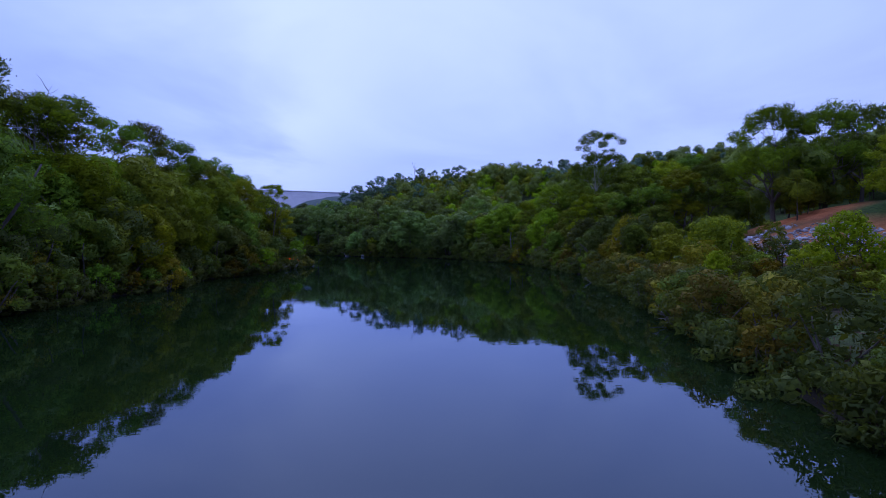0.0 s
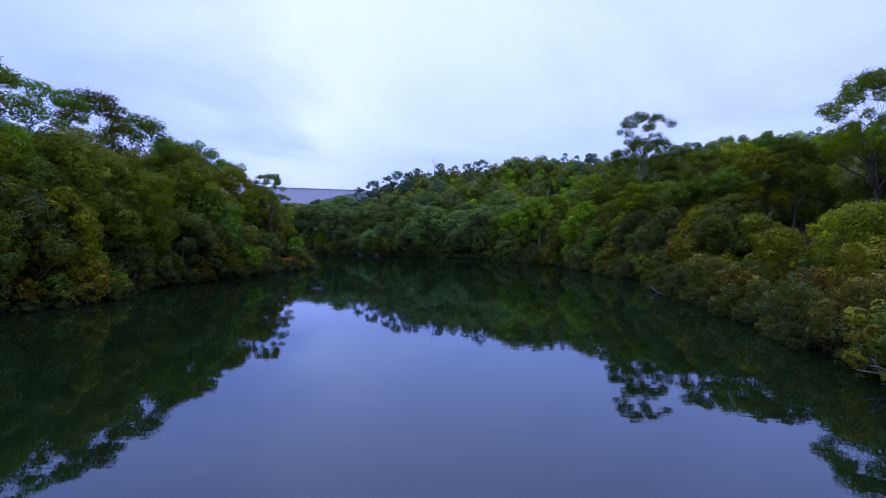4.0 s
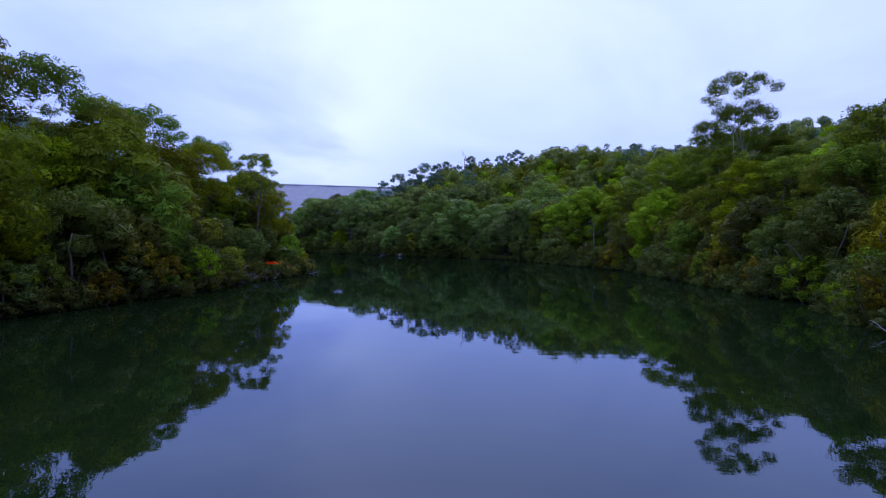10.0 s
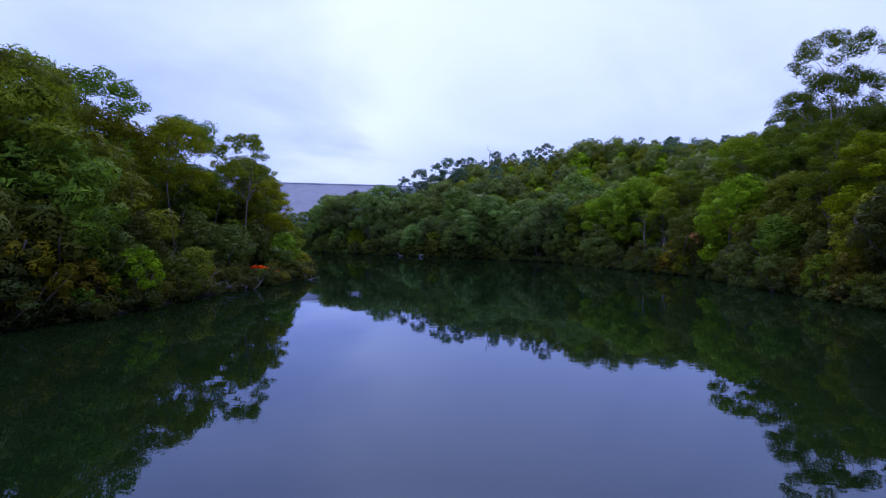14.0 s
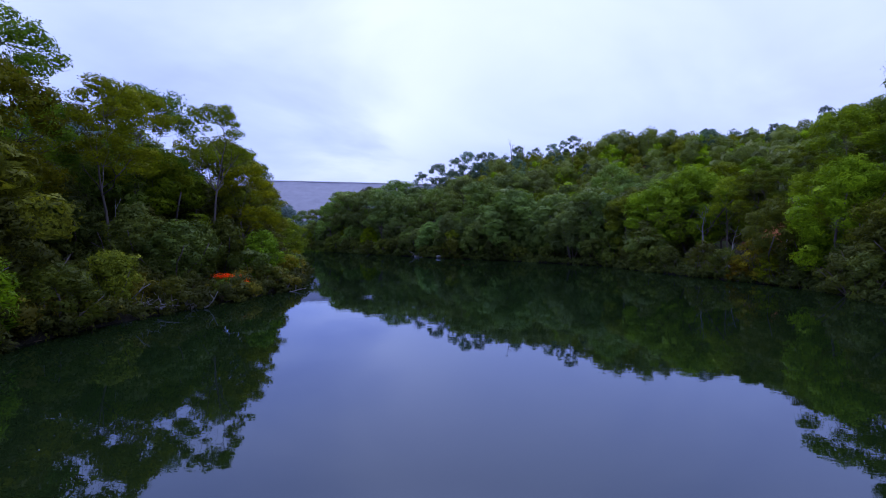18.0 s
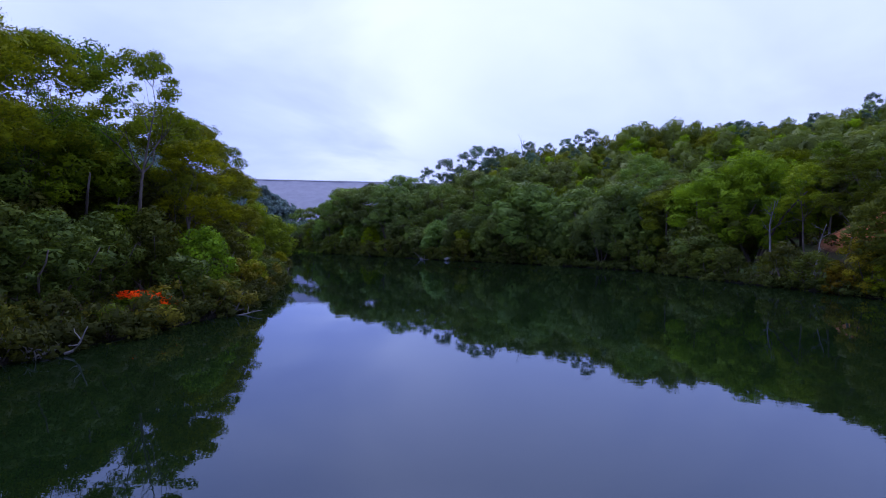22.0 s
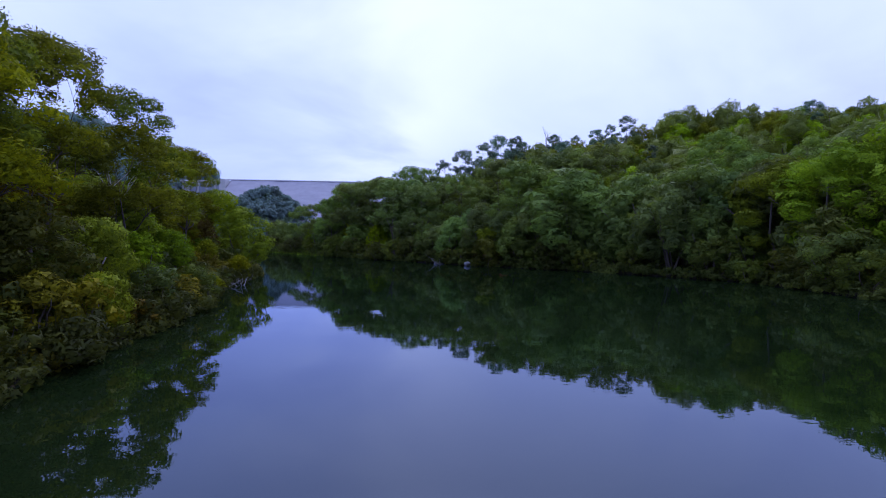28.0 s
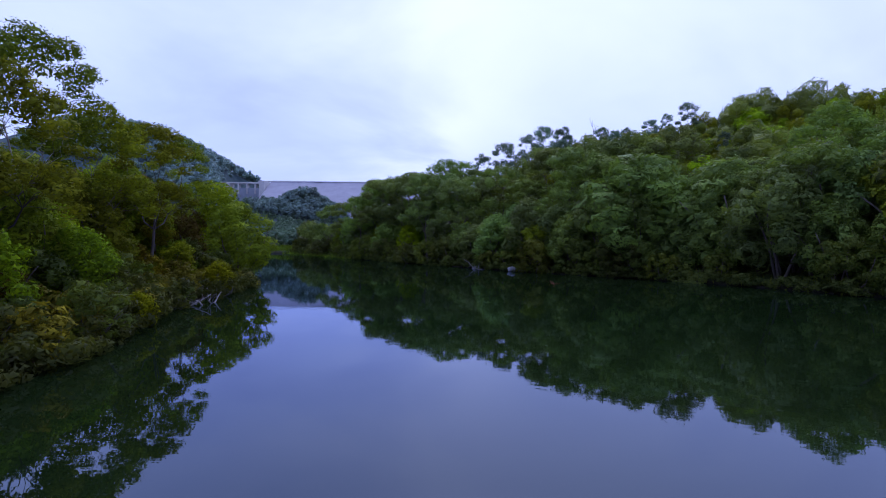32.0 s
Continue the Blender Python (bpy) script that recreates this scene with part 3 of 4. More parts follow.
def gum_tree(name, seed, height, fork, domes, limbs, leaf, pad, per, size, bark, flat=0.7, girth=1.0, lean=0.03, detail=1, core=0.66, shift=(0, 0), narrow=0.42):
    """A gum: a bare trunk, crooked limbs that fork from it and carry flat pads of leaves at their ends. Lengths in metres."""
    rng = np.random.RandomState(seed)
    root = new(name)
    r0 = (height * 0.011 + 0.05) * girth
    tips = []
    for n, reach, low, high, inner in domes:
        tips += dome(rng, n, reach, low, high, inner)
    tips = np.array(tips) + (shift[0], shift[1], 0)
    top = min(tips[:, 2].max() - pad, height * (fork + 0.17))
    trunk = wander(rng, (0, 0, -0.6), (shift[0] / height + rng.normal() * lean, shift[1] / height + rng.normal() * lean, 1), top + 0.6, 10, 0.045, 0.05)
    tr = taper(r0, r0 * 0.16, 11)
    tr[0] = r0 * 1.5
    v, f = tube(trunk, tr, 8)
    part("trunk", mesh_of("trunk", v, f, bark), root)
    # the ends are shared out among the limbs, each to the nearest of some that lie far apart
    seeds = [int(tips[:, 2].argmax())]
    while len(seeds) < limbs:
        gap = np.min([np.linalg.norm(tips - tips[q], axis=1) for q in seeds], axis=0)
        seeds.append(int(gap.argmax()))
    owner = np.argmin([np.linalg.norm(tips - tips[q], axis=1) for q in seeds], axis=0)
    for k in range(limbs):
        mine = tips[owner == k]
        mid = mine.mean(0)
        out = math.hypot(mid[0] - shift[0], mid[1] - shift[1])
        zf = min(max(mid[2] - 0.9 * out - 0.08 * height, fork * height * 0.8), top)
        i = min(int((zf + 0.6) / (top + 0.6) * 10), 9)
        start = Vector(trunk[i]).lerp(Vector(trunk[i + 1]), min(max((zf + 0.6) / (top + 0.6) * 10 - i, 0), 1))
        knee = start.lerp(Vector(mid.tolist()), 0.55)
        knee.z += 0.06 * out - 0.2
        bend = start.lerp(knee, 0.5) + Vector((rng.normal() * 0.09 * out, rng.normal() * 0.09 * out, -0.05 * out))
        r1 = tr[i] * 0.62
        bits = [tube([tuple(start), tuple(bend), tuple(knee)], taper(r1, r1 * 0.62, 3), 5)]
        for tip in mine:
            end = Vector(tip.tolist())
            way = end - knee
            a = knee + way * 0.35 + Vector(rng.normal(size=3).tolist()) * 0.10 * way.length
            b = knee + way * 0.72 + Vector(rng.normal(size=3).tolist()) * 0.08 * way.length
            bits.append(tube([tuple(knee), tuple(a), tuple(b), tuple(end)], taper(r1 * 0.42, r1 * 0.10, 4), 4))
        v, f = join_tubes(bits)
        part("limb", mesh_of("limb", v, f, bark), root)
    rad = [pad * rng.uniform(0.68, 1.22) for _ in tips]
    cnt = [max(int(per * (q / pad) ** 2), 12) for q in rad]
    part("crown", foliage("crown", rng, tips, rad, cnt, size, leaf, detail, flat=flat, core=core, narrow=narrow), root)
    return root


def bushy_tree(name, seed, height, reach, leaf, clumps, per, size, bark, low=0.12, droop=0.4, narrow=0.42, stems=4, flat=0.8, detail=1):
    """A many-stemmed tree or shrub whose leaves reach nearly to the ground."""
    rng = np.random.RandomState(seed)
    root = new(name)
    r0 = 0.03 + height * 0.012
    for k in range(stems):
        ang = 6.283 * (k + rng.uniform(0, 0.7)) / stems
        stem = wander(rng, (math.cos(ang) * 0.15, math.sin(ang) * 0.15, -0.4), (math.cos(ang) * 0.5, math.sin(ang) * 0.5, 1), height * 0.8, 6, 0.13, 0.06)
        v, f = tube(stem, taper(r0, r0 * 0.3, 7), 5)
        part("stem", mesh_of("stem", v, f, bark), root)
    cen, rad = [], []
    for k in range(clumps):
        z = low + (0.95 - low) * ((k + 0.5) / clumps) ** 0.85
        wide = reach * math.sqrt(max(1 - ((z - 0.42) / 0.62) ** 2, 0.05))
        ang = k * 2.39996 + rng.uniform(-0.4, 0.4)
        d = wide * rng.uniform(0.45, 0.95) * (0.6 if z > 0.85 else 1.0)
        cen.append((math.cos(ang) * d, math.sin(ang) * d, z * height))
        rad.append(reach * rng.uniform(0.26, 0.42))
    r = reach * 0.34
    cnt = [max(int(per * (q / r) ** 2), 12) for q in rad]
    part("crown", foliage("crown", rng, cen, rad, cnt, size, leaf, detail, droop, flat, narrow), root)
    return root


def dead_tree(name, seed, height, reach, bark, limbs=6):
    rng = np.random.RandomState(seed)
    root = new(name)
    r0 = height * 0.013 + 0.04
    trunk = wander(rng, (0, 0, -0.5), (0, 0, 1), height, 8, 0.08, 0.06)
    v, f = tube(trunk, taper(r0, r0 * 0.15, 9), 7)
    part("trunk", mesh_of("trunk", v, f, bark), root)
    for k in range(limbs):
        i = 4 + int(k * 4 / limbs)
        ang = k * 2.4 + rng.uniform(-0.5, 0.5)
        limb = wander(rng, trunk[i], (math.cos(ang), math.sin(ang), rng.uniform(0.5, 1.1)), reach * rng.uniform(0.6, 1.1), 5, 0.28, 0.12)
        bits = [tube(limb, taper(r0 * 0.32, r0 * 0.04, 6), 4)]
        for q in (2, 3, 4):
            w2 = (Vector(limb[q]) - Vector(limb[q - 1])).normalized() + Vector(rng.normal(size=3).tolist()) * 0.7
            bits.append(tube(wander(rng, limb[q], w2, reach * 0.4, 3, 0.3, 0.1), taper(r0 * 0.16, r0 * 0.04, 4), 4))
        v, f = join_tubes(bits)
        part("limb", mesh_of("limb", v, f, bark), root)
    return root


# nursery: patterns of each kind; finer leaves for the plants near the water's middle reach, coarser for the rest
TALL = [gum_tree("gum_tree", 11, 16, 0.42, [(20, 3.6, 11.2, 15.4, 0.0), (22, 4.3, 6.4, 11.0, 0.35)], 7, LEAF_GREEN, 1.30, 66, 0.30, BARK),
        gum_tree("gum_tree", 12, 16, 0.46, [(18, 3.0, 11.4, 15.4, 0.0), (18, 3.7, 7.2, 11.4, 0.4)], 6, LEAF_GREEN, 1.20, 66, 0.30, BARK, 0.62),
        gum_tree("gum_tree", 13, 16, 0.40, [(22, 4.0, 10.2, 15.3, 0.0), (22, 4.4, 6.2, 10.4, 0.35)], 7, LEAF_OLIVE, 1.30, 66, 0.30, BARK, 0.66),
        gum_tree("gum_tree", 14, 16, 0.42, [(20, 3.5, 10.6, 15.4, 0.0), (20, 4.1, 6.6, 10.8, 0.4)], 7, LEAF_BRIGHT, 1.25, 66, 0.30, BARK, 0.62)]
OPEN = [gum_tree("open_gum_tree", 21, 18, 0.50, [(24, 4.2, 12.4, 17.0, 0.0), (18, 4.6, 9.0, 12.8, 0.4)], 7, LEAF_GREEN, 1.15, 104, 0.22, BARK_PALE, 0.70, 0.8, core=0.66),
        gum_tree("open_gum_tree", 22, 18, 0.50, [(20, 3.5, 12.6, 17.0, 0.0), (18, 4.0, 8.6, 12.8, 0.4)], 7, LEAF_OLIVE, 1.10, 104, 0.22, BARK, 0.70, 0.8, core=0.66)]
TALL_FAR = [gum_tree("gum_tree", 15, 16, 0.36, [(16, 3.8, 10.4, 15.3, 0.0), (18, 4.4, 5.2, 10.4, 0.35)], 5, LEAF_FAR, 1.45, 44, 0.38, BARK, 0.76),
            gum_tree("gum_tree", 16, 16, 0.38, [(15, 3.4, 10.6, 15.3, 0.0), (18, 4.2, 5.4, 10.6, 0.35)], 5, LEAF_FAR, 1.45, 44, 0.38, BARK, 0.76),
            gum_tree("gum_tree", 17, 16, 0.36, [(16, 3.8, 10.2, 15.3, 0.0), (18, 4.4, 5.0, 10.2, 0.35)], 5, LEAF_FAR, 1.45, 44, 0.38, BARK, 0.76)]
BUSHY = [bushy_tree("bushy_tree", 31, 9, 3.6, LEAF_GREEN, 34, 72, 0.28, BARK),
         bushy_tree("bushy_tree", 32, 9, 3.2, LEAF_BRIGHT, 34, 58, 0.30, BARK),
         bushy_tree("bushy_tree", 33, 9, 3.8, LEAF_OLIVE, 34, 58, 0.30, BARK),
         bushy_tree("bushy_tree", 34, 9, 3.4, LEAF_GREEN, 32, 58, 0.30, BARK, 0.2),
         bushy_tree("bushy_tree", 38, 9, 3.5, LEAF_SHADED, 34, 66, 0.28, BARK),
         bushy_tree("bushy_tree", 39, 9, 3.4, LEAF_RUSSET, 34, 66, 0.28, BARK)]
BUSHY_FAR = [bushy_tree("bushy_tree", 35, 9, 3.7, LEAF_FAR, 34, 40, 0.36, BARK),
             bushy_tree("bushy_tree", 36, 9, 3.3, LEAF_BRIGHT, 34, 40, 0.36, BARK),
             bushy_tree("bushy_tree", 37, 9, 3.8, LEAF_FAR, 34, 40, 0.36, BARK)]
SHRUB = [bushy_tree("shrub", 41, 3.2, 1.9, LEAF_SHADED, 19, 84, 0.16, BARK, 0.02, 0.3, 0.3, 5, detail=0),
         bushy_tree("shrub", 42, 3.2, 2.0, LEAF_OLIVE, 19, 84, 0.16, BARK, 0.02, 0.5, 0.25, 5, detail=0),
         bushy_tree("shrub", 43, 3.2, 2.0, LEAF_YELLOW, 19, 84, 0.16, BARK, 0.02, 0.5, 0.22, 5, detail=0),
         bushy_tree("shrub", 44, 3.2, 1.7, LEAF_GREEN, 19, 84, 0.16, BARK, 0.03, 0.3, 0.35, 5, detail=0),
         bushy_tree("shrub", 47, 3.2, 1.9, LEAF_RUSSET, 19, 84, 0.16, BARK, 0.02, 0.5, 0.22, 5, detail=0)]
SHRUB_FAR = [bushy_tree("shrub", 45, 3.2, 2.1, LEAF_SHADED, 18, 18, 0.34, BARK, 0.02, 0.3, 0.4, 2, detail=0),
             bushy_tree("shrub", 46, 3.2, 2.1, LEAF_SHADED, 18, 18, 0.34, BARK, 0.02, 0.3, 0.4, 2, detail=0)]
WEEP = [bushy_tree("weeping_wattle", 51, 6.5, 3.4, LEAF_YELLOW, 42, 70, 0.42, BARK, 0.04, 1.2, 0.16, 5, detail=1),
        bushy_tree("weeping_wattle", 52, 6.5, 3.2, LEAF_OLIVE, 42, 70, 0.42, BARK, 0.04, 1.2, 0.16, 5, detail=1)]
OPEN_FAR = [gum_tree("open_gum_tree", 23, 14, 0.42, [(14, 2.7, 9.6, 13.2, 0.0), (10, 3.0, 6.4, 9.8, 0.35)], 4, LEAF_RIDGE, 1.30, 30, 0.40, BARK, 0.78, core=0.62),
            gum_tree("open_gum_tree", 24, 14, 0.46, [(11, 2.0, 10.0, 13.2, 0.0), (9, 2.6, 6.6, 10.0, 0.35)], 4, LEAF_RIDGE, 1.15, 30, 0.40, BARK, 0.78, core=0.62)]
DEAD = [dead_tree("dead_tree", 61, 12, 3.6, BARK_DEAD), dead_tree("dead_tree", 62, 9, 2.0, BARK_DEAD, 4)]
GIANT = gum_tree("giant_gum_tree", 74, 28, 0.48, [(20, 5.3, 22.8, 27.0, 0.0), (38, 6.6, 15.0, 22.4, 0.0), (56, 9.0, 6.0, 19.5, 0.0)], 13, LEAF_GREEN, 1.42, 130, 0.27, BARK_PALE, 0.72, core=0.62)
UMBRELLA = gum_tree("umbrella_gum_tree", 76, 17, 0.60, [(25, 3.3, 13.0, 16.3, 0.0), (15, 3.9, 11.0, 13.0, 0.45)], 7, LEAF_OLIVE, 0.88, 120, 0.18, BARK, 0.62, 0.8, 0.012, core=0.70)
SPREAD = gum_tree("spreading_tree", 72, 20, 0.20, [(34, 6.6, 12.0, 19.0, 0.0), (44, 8.2, 5.4, 12.5, 0.2)], 9, LEAF_GREEN, 1.9, 90, 0.32, BARK, 0.78, 1.9, core=0.62)
LABELS = {"gum_tree": "tall eucalyptus with grey-brown trunk and dense green crown on the bank",
          "open_gum_tree": "tall eucalyptus with bare upper limbs and open leaf clumps",
          "bushy_tree": "rounded bushy tree with leaves nearly to the ground",
          "shrub": "low leafy shrub at the water's edge",
          "weeping_wattle": "drooping yellow-green wattle leaning over the water",
          "giant_gum_tree": "very tall eucalyptus standing above the woods with umbrella-like top",
          "umbrella_gum_tree": "slender eucalyptus with a bare trunk and flat spreading crown",
          "spreading_tree": "large dark spreading tree on bare red earth",
          "dead_tree": "leafless weathered grey dead tree"}
GROUPS = {"gum_tree": "gum trees along the banks", "open_gum_tree": "gum trees along the banks", "bushy_tree": "bushy trees along the banks",
          "shrub": "shrubs along the shore", "weeping_wattle": "wattles along the shore", "dead_tree": "dead trees", "giant_gum_tree": "gum trees along the banks", "spreading_tree": "gum trees along the banks", "umbrella_gum_tree": "gum trees along the banks"}
NATIVE = {}
for group_, h_ in ((TALL, 16), (OPEN, 18), (OPEN_FAR, 14), (TALL_FAR, 16), (BUSHY, 9), (BUSHY_FAR, 9), (SHRUB, 3.2), (SHRUB_FAR, 3.2), (WEEP, 6.5), (DEAD[:1], 12), (DEAD[1:], 9),
                   ((GIANT,), 28), ((SPREAD,), 20), ((UMBRELLA,), 17)):
    for ob_ in group_:
        NATIVE[ob_.name] = h_
planted = []


def plant(proto, x, y, height, turn=0.0, wide=1.0, sink=0.0, label="", tilt=0.0, toward=0.0):
    """Stand a plant of that kind on the ground; the first one planted is the pattern itself."""
    k = height / NATIVE[proto.name]
    kind = proto.name.split(".")[0]
    m = Matrix.Translation((x, y, max(land_at(x, y), -0.4) - sink)) @ pose(0, 0, 0, 0, 0, toward) @ pose(0, 0, 0, tilt, 0, turn - toward)
    ob = copy_thing(proto, m)
    ob.scale = (k * wide, k * wide, k)
    tagged(ob, label or LABELS[kind], kind.replace("_", " ").replace("open ", "").replace("bushy ", "").replace("giant ", "").replace("spreading ", "").replace("umbrella ", ""), GROUPS[kind])
    planted.append((x, y))
    return ob


# ---- trees that stand out ----
TALL_HERO = [
    # western bank, from the south to the north: x, y, height, kind
    (-42, 44, 19.5, TALL[0]), (-36, 40, 12.5, TALL[3]), (-44, 57, 18.5, TALL[2]), (-37, 56, 12.5, BUSHY[1]), (-41, 66, 18.5, TALL[1]), (-36, 68, 13, BUSHY[0]),
    (-43, 75, 20, OPEN[1]), (-42.5, 82, 18.6, TALL[0]), (-36, 84, 14, BUSHY[1]), (-43, 91, 17.2, TALL[3]), (-37, 93, 13.5, TALL[2]), (-43, 98, 18.3, TALL[0]),
    (-39.5, 104.5, 15.8, OPEN[1]), (-37.0, 114, 16.6, UMBRELLA), (-44, 112, 16.5, TALL[2]), (-47, 117, 18, TALL[0]), (-41, 122, 14.2, TALL[2]), (-43, 128, 14.8, OPEN[1]), (-37, 120, 11.5, TALL[2]), (-45, 124, 14, TALL[3]), (-46, 131, 15.5, TALL[2]), (-44, 136, 11.5, TALL[2]),
    (-49, 140.5, 15.6, OPEN[0]), (-51, 147, 12.5, TALL[2]), (-55, 155, 13.5, TALL[2]), (-60, 164, 14.5, OPEN[1]), (-62, 172, 11, BUSHY[1]), (-56, 168, 8.5, BUSHY[2]),
    # eastern bank
    (38.8, 132, 31.2, GIANT), (34.5, 130.5, 17, TALL[0]), (41, 128.5, 16.5, TALL[3]), (46, 135, 17.5, TALL[2]), (34, 84, 9.5, TALL[2]), (38, 93, 11.5, TALL[1]), (31, 91, 12, TALL[0]), (55.5, 88.5, 19.5, SPREAD), (63, 87, 17, SPREAD), (71.5, 90, 17, SPREAD), (46, 98, 17, TALL[0]), (28, 134, 19, TALL[3]), (34, 126, 17, TALL[0]), (44, 128, 19, TALL[1]),
    (38, 115, 16, TALL[1]), (33, 106, 14, TALL[2]), (25.8, 129.5, 13, BUSHY[1]), (24.5, 149, 13, TALL[1]), (29, 150, 12.5, OPEN[0]), (33, 153, 12, TALL[1]), (23, 155, 12.5, OPEN[1]), (37, 157, 12, TALL[0]), (26, 167, 15, TALL[0]), (31, 166, 14, TALL[1]), (11, 196, 13.5, BUSHY[1]), (15.5, 191, 12.5, BUSHY[1]), (5, 201, 12.5, BUSHY[0]), (20, 184, 11.5, BUSHY[3]), (24, 179, 12.5, BUSHY[1]),
    (-79.5, 247.5, 16.5, TALL_FAR[0]), (-74, 249, 19.5, TALL_FAR[2]), (-66, 243, 20, TALL_FAR[0]), (-61, 236, 19.5, TALL_FAR[2]), (-54, 229, 19, TALL_FAR[0]), (-75, 258, 20, TALL_FAR[0]), (-70, 264, 20, TALL_FAR[2]), (-62, 280, 18, OPEN_FAR[0]), (-54, 285.5, 18.5, OPEN_FAR[1]), (-47, 287, 19.5, OPEN_FAR[0]), (-40, 291, 18.8, OPEN_FAR[1]),
    (-34.8, 292, 20, OPEN_FAR[0]), (-29, 294, 18, OPEN_FAR[1]), (-32, 375, 17.5, OPEN_FAR[0]), (-6, 371, 14.5, OPEN_FAR[1]), (2, 348, 16, OPEN_FAR[0]), (-118, 297, 10, BUSHY_FAR[1]), (-109, 300, 11, BUSHY_FAR[2]), (-127, 304, 11, BUSHY_FAR[0]), (-100, 294, 11, BUSHY_FAR[1]), (-114, 311, 12, TALL_FAR[1]), (-134, 312, 11, BUSHY_FAR[2]), (-98, 265, 15, TALL_FAR[2]), (-88, 256, 15.5, TALL_FAR[0]),
]
rnd = random.Random(5)
for x, y, h, proto in TALL_HERO:
    plant(proto, x, y, h, rnd.uniform(0, 360), {GIANT: 0.98, SPREAD: 0.98, UMBRELLA: 0.93}.get(proto, 1.0))
for x, y, h, proto in [(30, 72, 6.5, WEEP[1]), (22.8, 67, 3.2, SHRUB[0]), (22, 45, 4.2, SHRUB[4]), (27, 52, 6.2, WEEP[1]), (30.5, 58, 6.0, WEEP[0]), (26, 60, 5.0, WEEP[1]), (40, 74, 3.2, SHRUB[0]), (45, 72, 3.0, SHRUB[1]), (28.5, 79.5, 7.8, WEEP[0]), (25.5, 33, 5.6, BUSHY[1]), (20.8, 40, 3.6, BUSHY[1]),
                       (-31, 95, 3.2, WEEP[1]), (-38, 127, 4.5, WEEP[1]), (-33.5, 123, 2.6, WEEP[1]), (-40.6, 140.2, 1.7, WEEP[0]), (-48.5, 156, 2.6, WEEP[0])]:
    plant(proto, x, y, h, rnd.uniform(0, 360))
plant(DEAD[0], -41, 53.5, 18.5, 20, 0.8)
plant(DEAD[0], -20.6, 373, 21, 200, 1.0)
plant(DEAD[0], -15, 372, 15, 80, 1.1)
plant(DEAD[1], -37.4, 102.4, 6.6, 40, 0.5)
plant(DEAD[0], 20.5, 158.5, 8.5, 10, 1.3)
plant(DEAD[1], 20.5, 147, 6.5, 60, 1.1)


def clear_of(x, y, gap):
    return all((x - a) ** 2 + (y - b) ** 2 > gap * gap for a, b in planted)


def along_shore(line, s):
    """The point and the outward normal at the distance s along a shore."""
    for (ax, ay), (bx, by) in zip(line, line[1:]):
        d = math.hypot(bx - ax, by - ay)
        if s <= d:
            n = 1 if line is RIGHT else -1
            return ax + (bx - ax) * s / d, ay + (by - ay) * s / d, n * (by - ay) / d, -n * (bx - ax) / d
        s -= d
    return None


def scatter(count, protos, heights, near, line, ya, yb, gap, seed, wide=(0.9, 1.2)):
    """Plants at random within a strip of the bank, near[0] to near[1] metres from the water."""
    r = random.Random(seed)
    length = sum(math.dist(a, b) for a, b in zip(line, line[1:]))
    mine = []
    for _ in range(count * 40):
        if len(mine) >= count:
            break
        px, py, nx, ny = along_shore(line, r.uniform(0, length * 0.999))
        d = r.uniform(*near)
        x, y = px + nx * d, py + ny * d
        if not ya < y < yb or any(math.hypot(x - a, y - b) < gap for a, b in mine):
            continue
        u = float(shore(np.array([x]), np.array([y]))[0][0])
        if u < near[0] - 0.3 or not clear_of(x, y, gap * 0.7):
            continue
        if 35 < x < 62 and 60 < y < 84 or -33 < x < -26 and 104 < y < 110 and near[1] > 0.6:
            continue
        if -36.5 < x < -26 and 100 < y < 118 and heights[1] > 5.5:
            continue
        if 12 < x < 40 and 139 < y < 163 and heights[1] > 5 or -33 < x < -22 and 206 < y < 219 and heights[1] > 14:
            continue
        if x < -26 and 92 < y < 104 and near[1] < 6 and r.random() < 0.6:
            continue
        plant(r.choice(protos), x, y, r.uniform(*heights) * r.choice((0.85, 1.0, 1.0, 1.1)), r.uniform(0, 360), r.uniform(*wide))
        mine.append((x, y))


# western bank
scatter(36, [SHRUB[0], SHRUB[0], SHRUB[3], SHRUB[4]], (1.8, 3.6), (0.0, 1.6), LEFT, 16, 95, 1.6, 3)
scatter(26, [SHRUB[0], SHRUB[0], SHRUB[0], SHRUB[4]], (1.2, 2.6), (0.2, 2.0), LEFT, 92, 150, 1.6, 43)
scatter(40, [SHRUB[0], SHRUB_FAR[0], SHRUB_FAR[1]], (1.2, 2.6), (2.0, 13), LEFT, 92, 130, 1.8, 44)
scatter(16, [BUSHY[4], BUSHY[4], BUSHY[2]], (4, 7.5), (6, 15), LEFT, 94, 132, 2.8, 45)
scatter(26, [SHRUB[0], SHRUB[0], BUSHY[4], BUSHY[4], BUSHY[1], BUSHY[2]], (4.5, 8.0), (2.0, 5.0), LEFT, 12, 96, 2.2, 2)
scatter(18, [SHRUB[0], SHRUB[0], SHRUB[0], SHRUB[4]], (1.8, 3.6), (2.0, 5.0), LEFT, 96, 175, 2.2, 25)
scatter(26, [BUSHY[0], BUSHY[1], BUSHY[3], BUSHY[0], BUSHY[2]], (8, 13.5), (4.0, 10), LEFT, 10, 98, 3.0, 4)
scatter(20, [BUSHY[5], BUSHY[2], BUSHY[1], BUSHY[5]], (3.5, 6.5), (3, 9), LEFT, 118, 180, 2.6, 24)
scatter(16, [BUSHY[4], BUSHY[0], BUSHY[4]], (3.5, 5.2), (3.0, 7), LEFT, 98, 170, 2.4, 47)
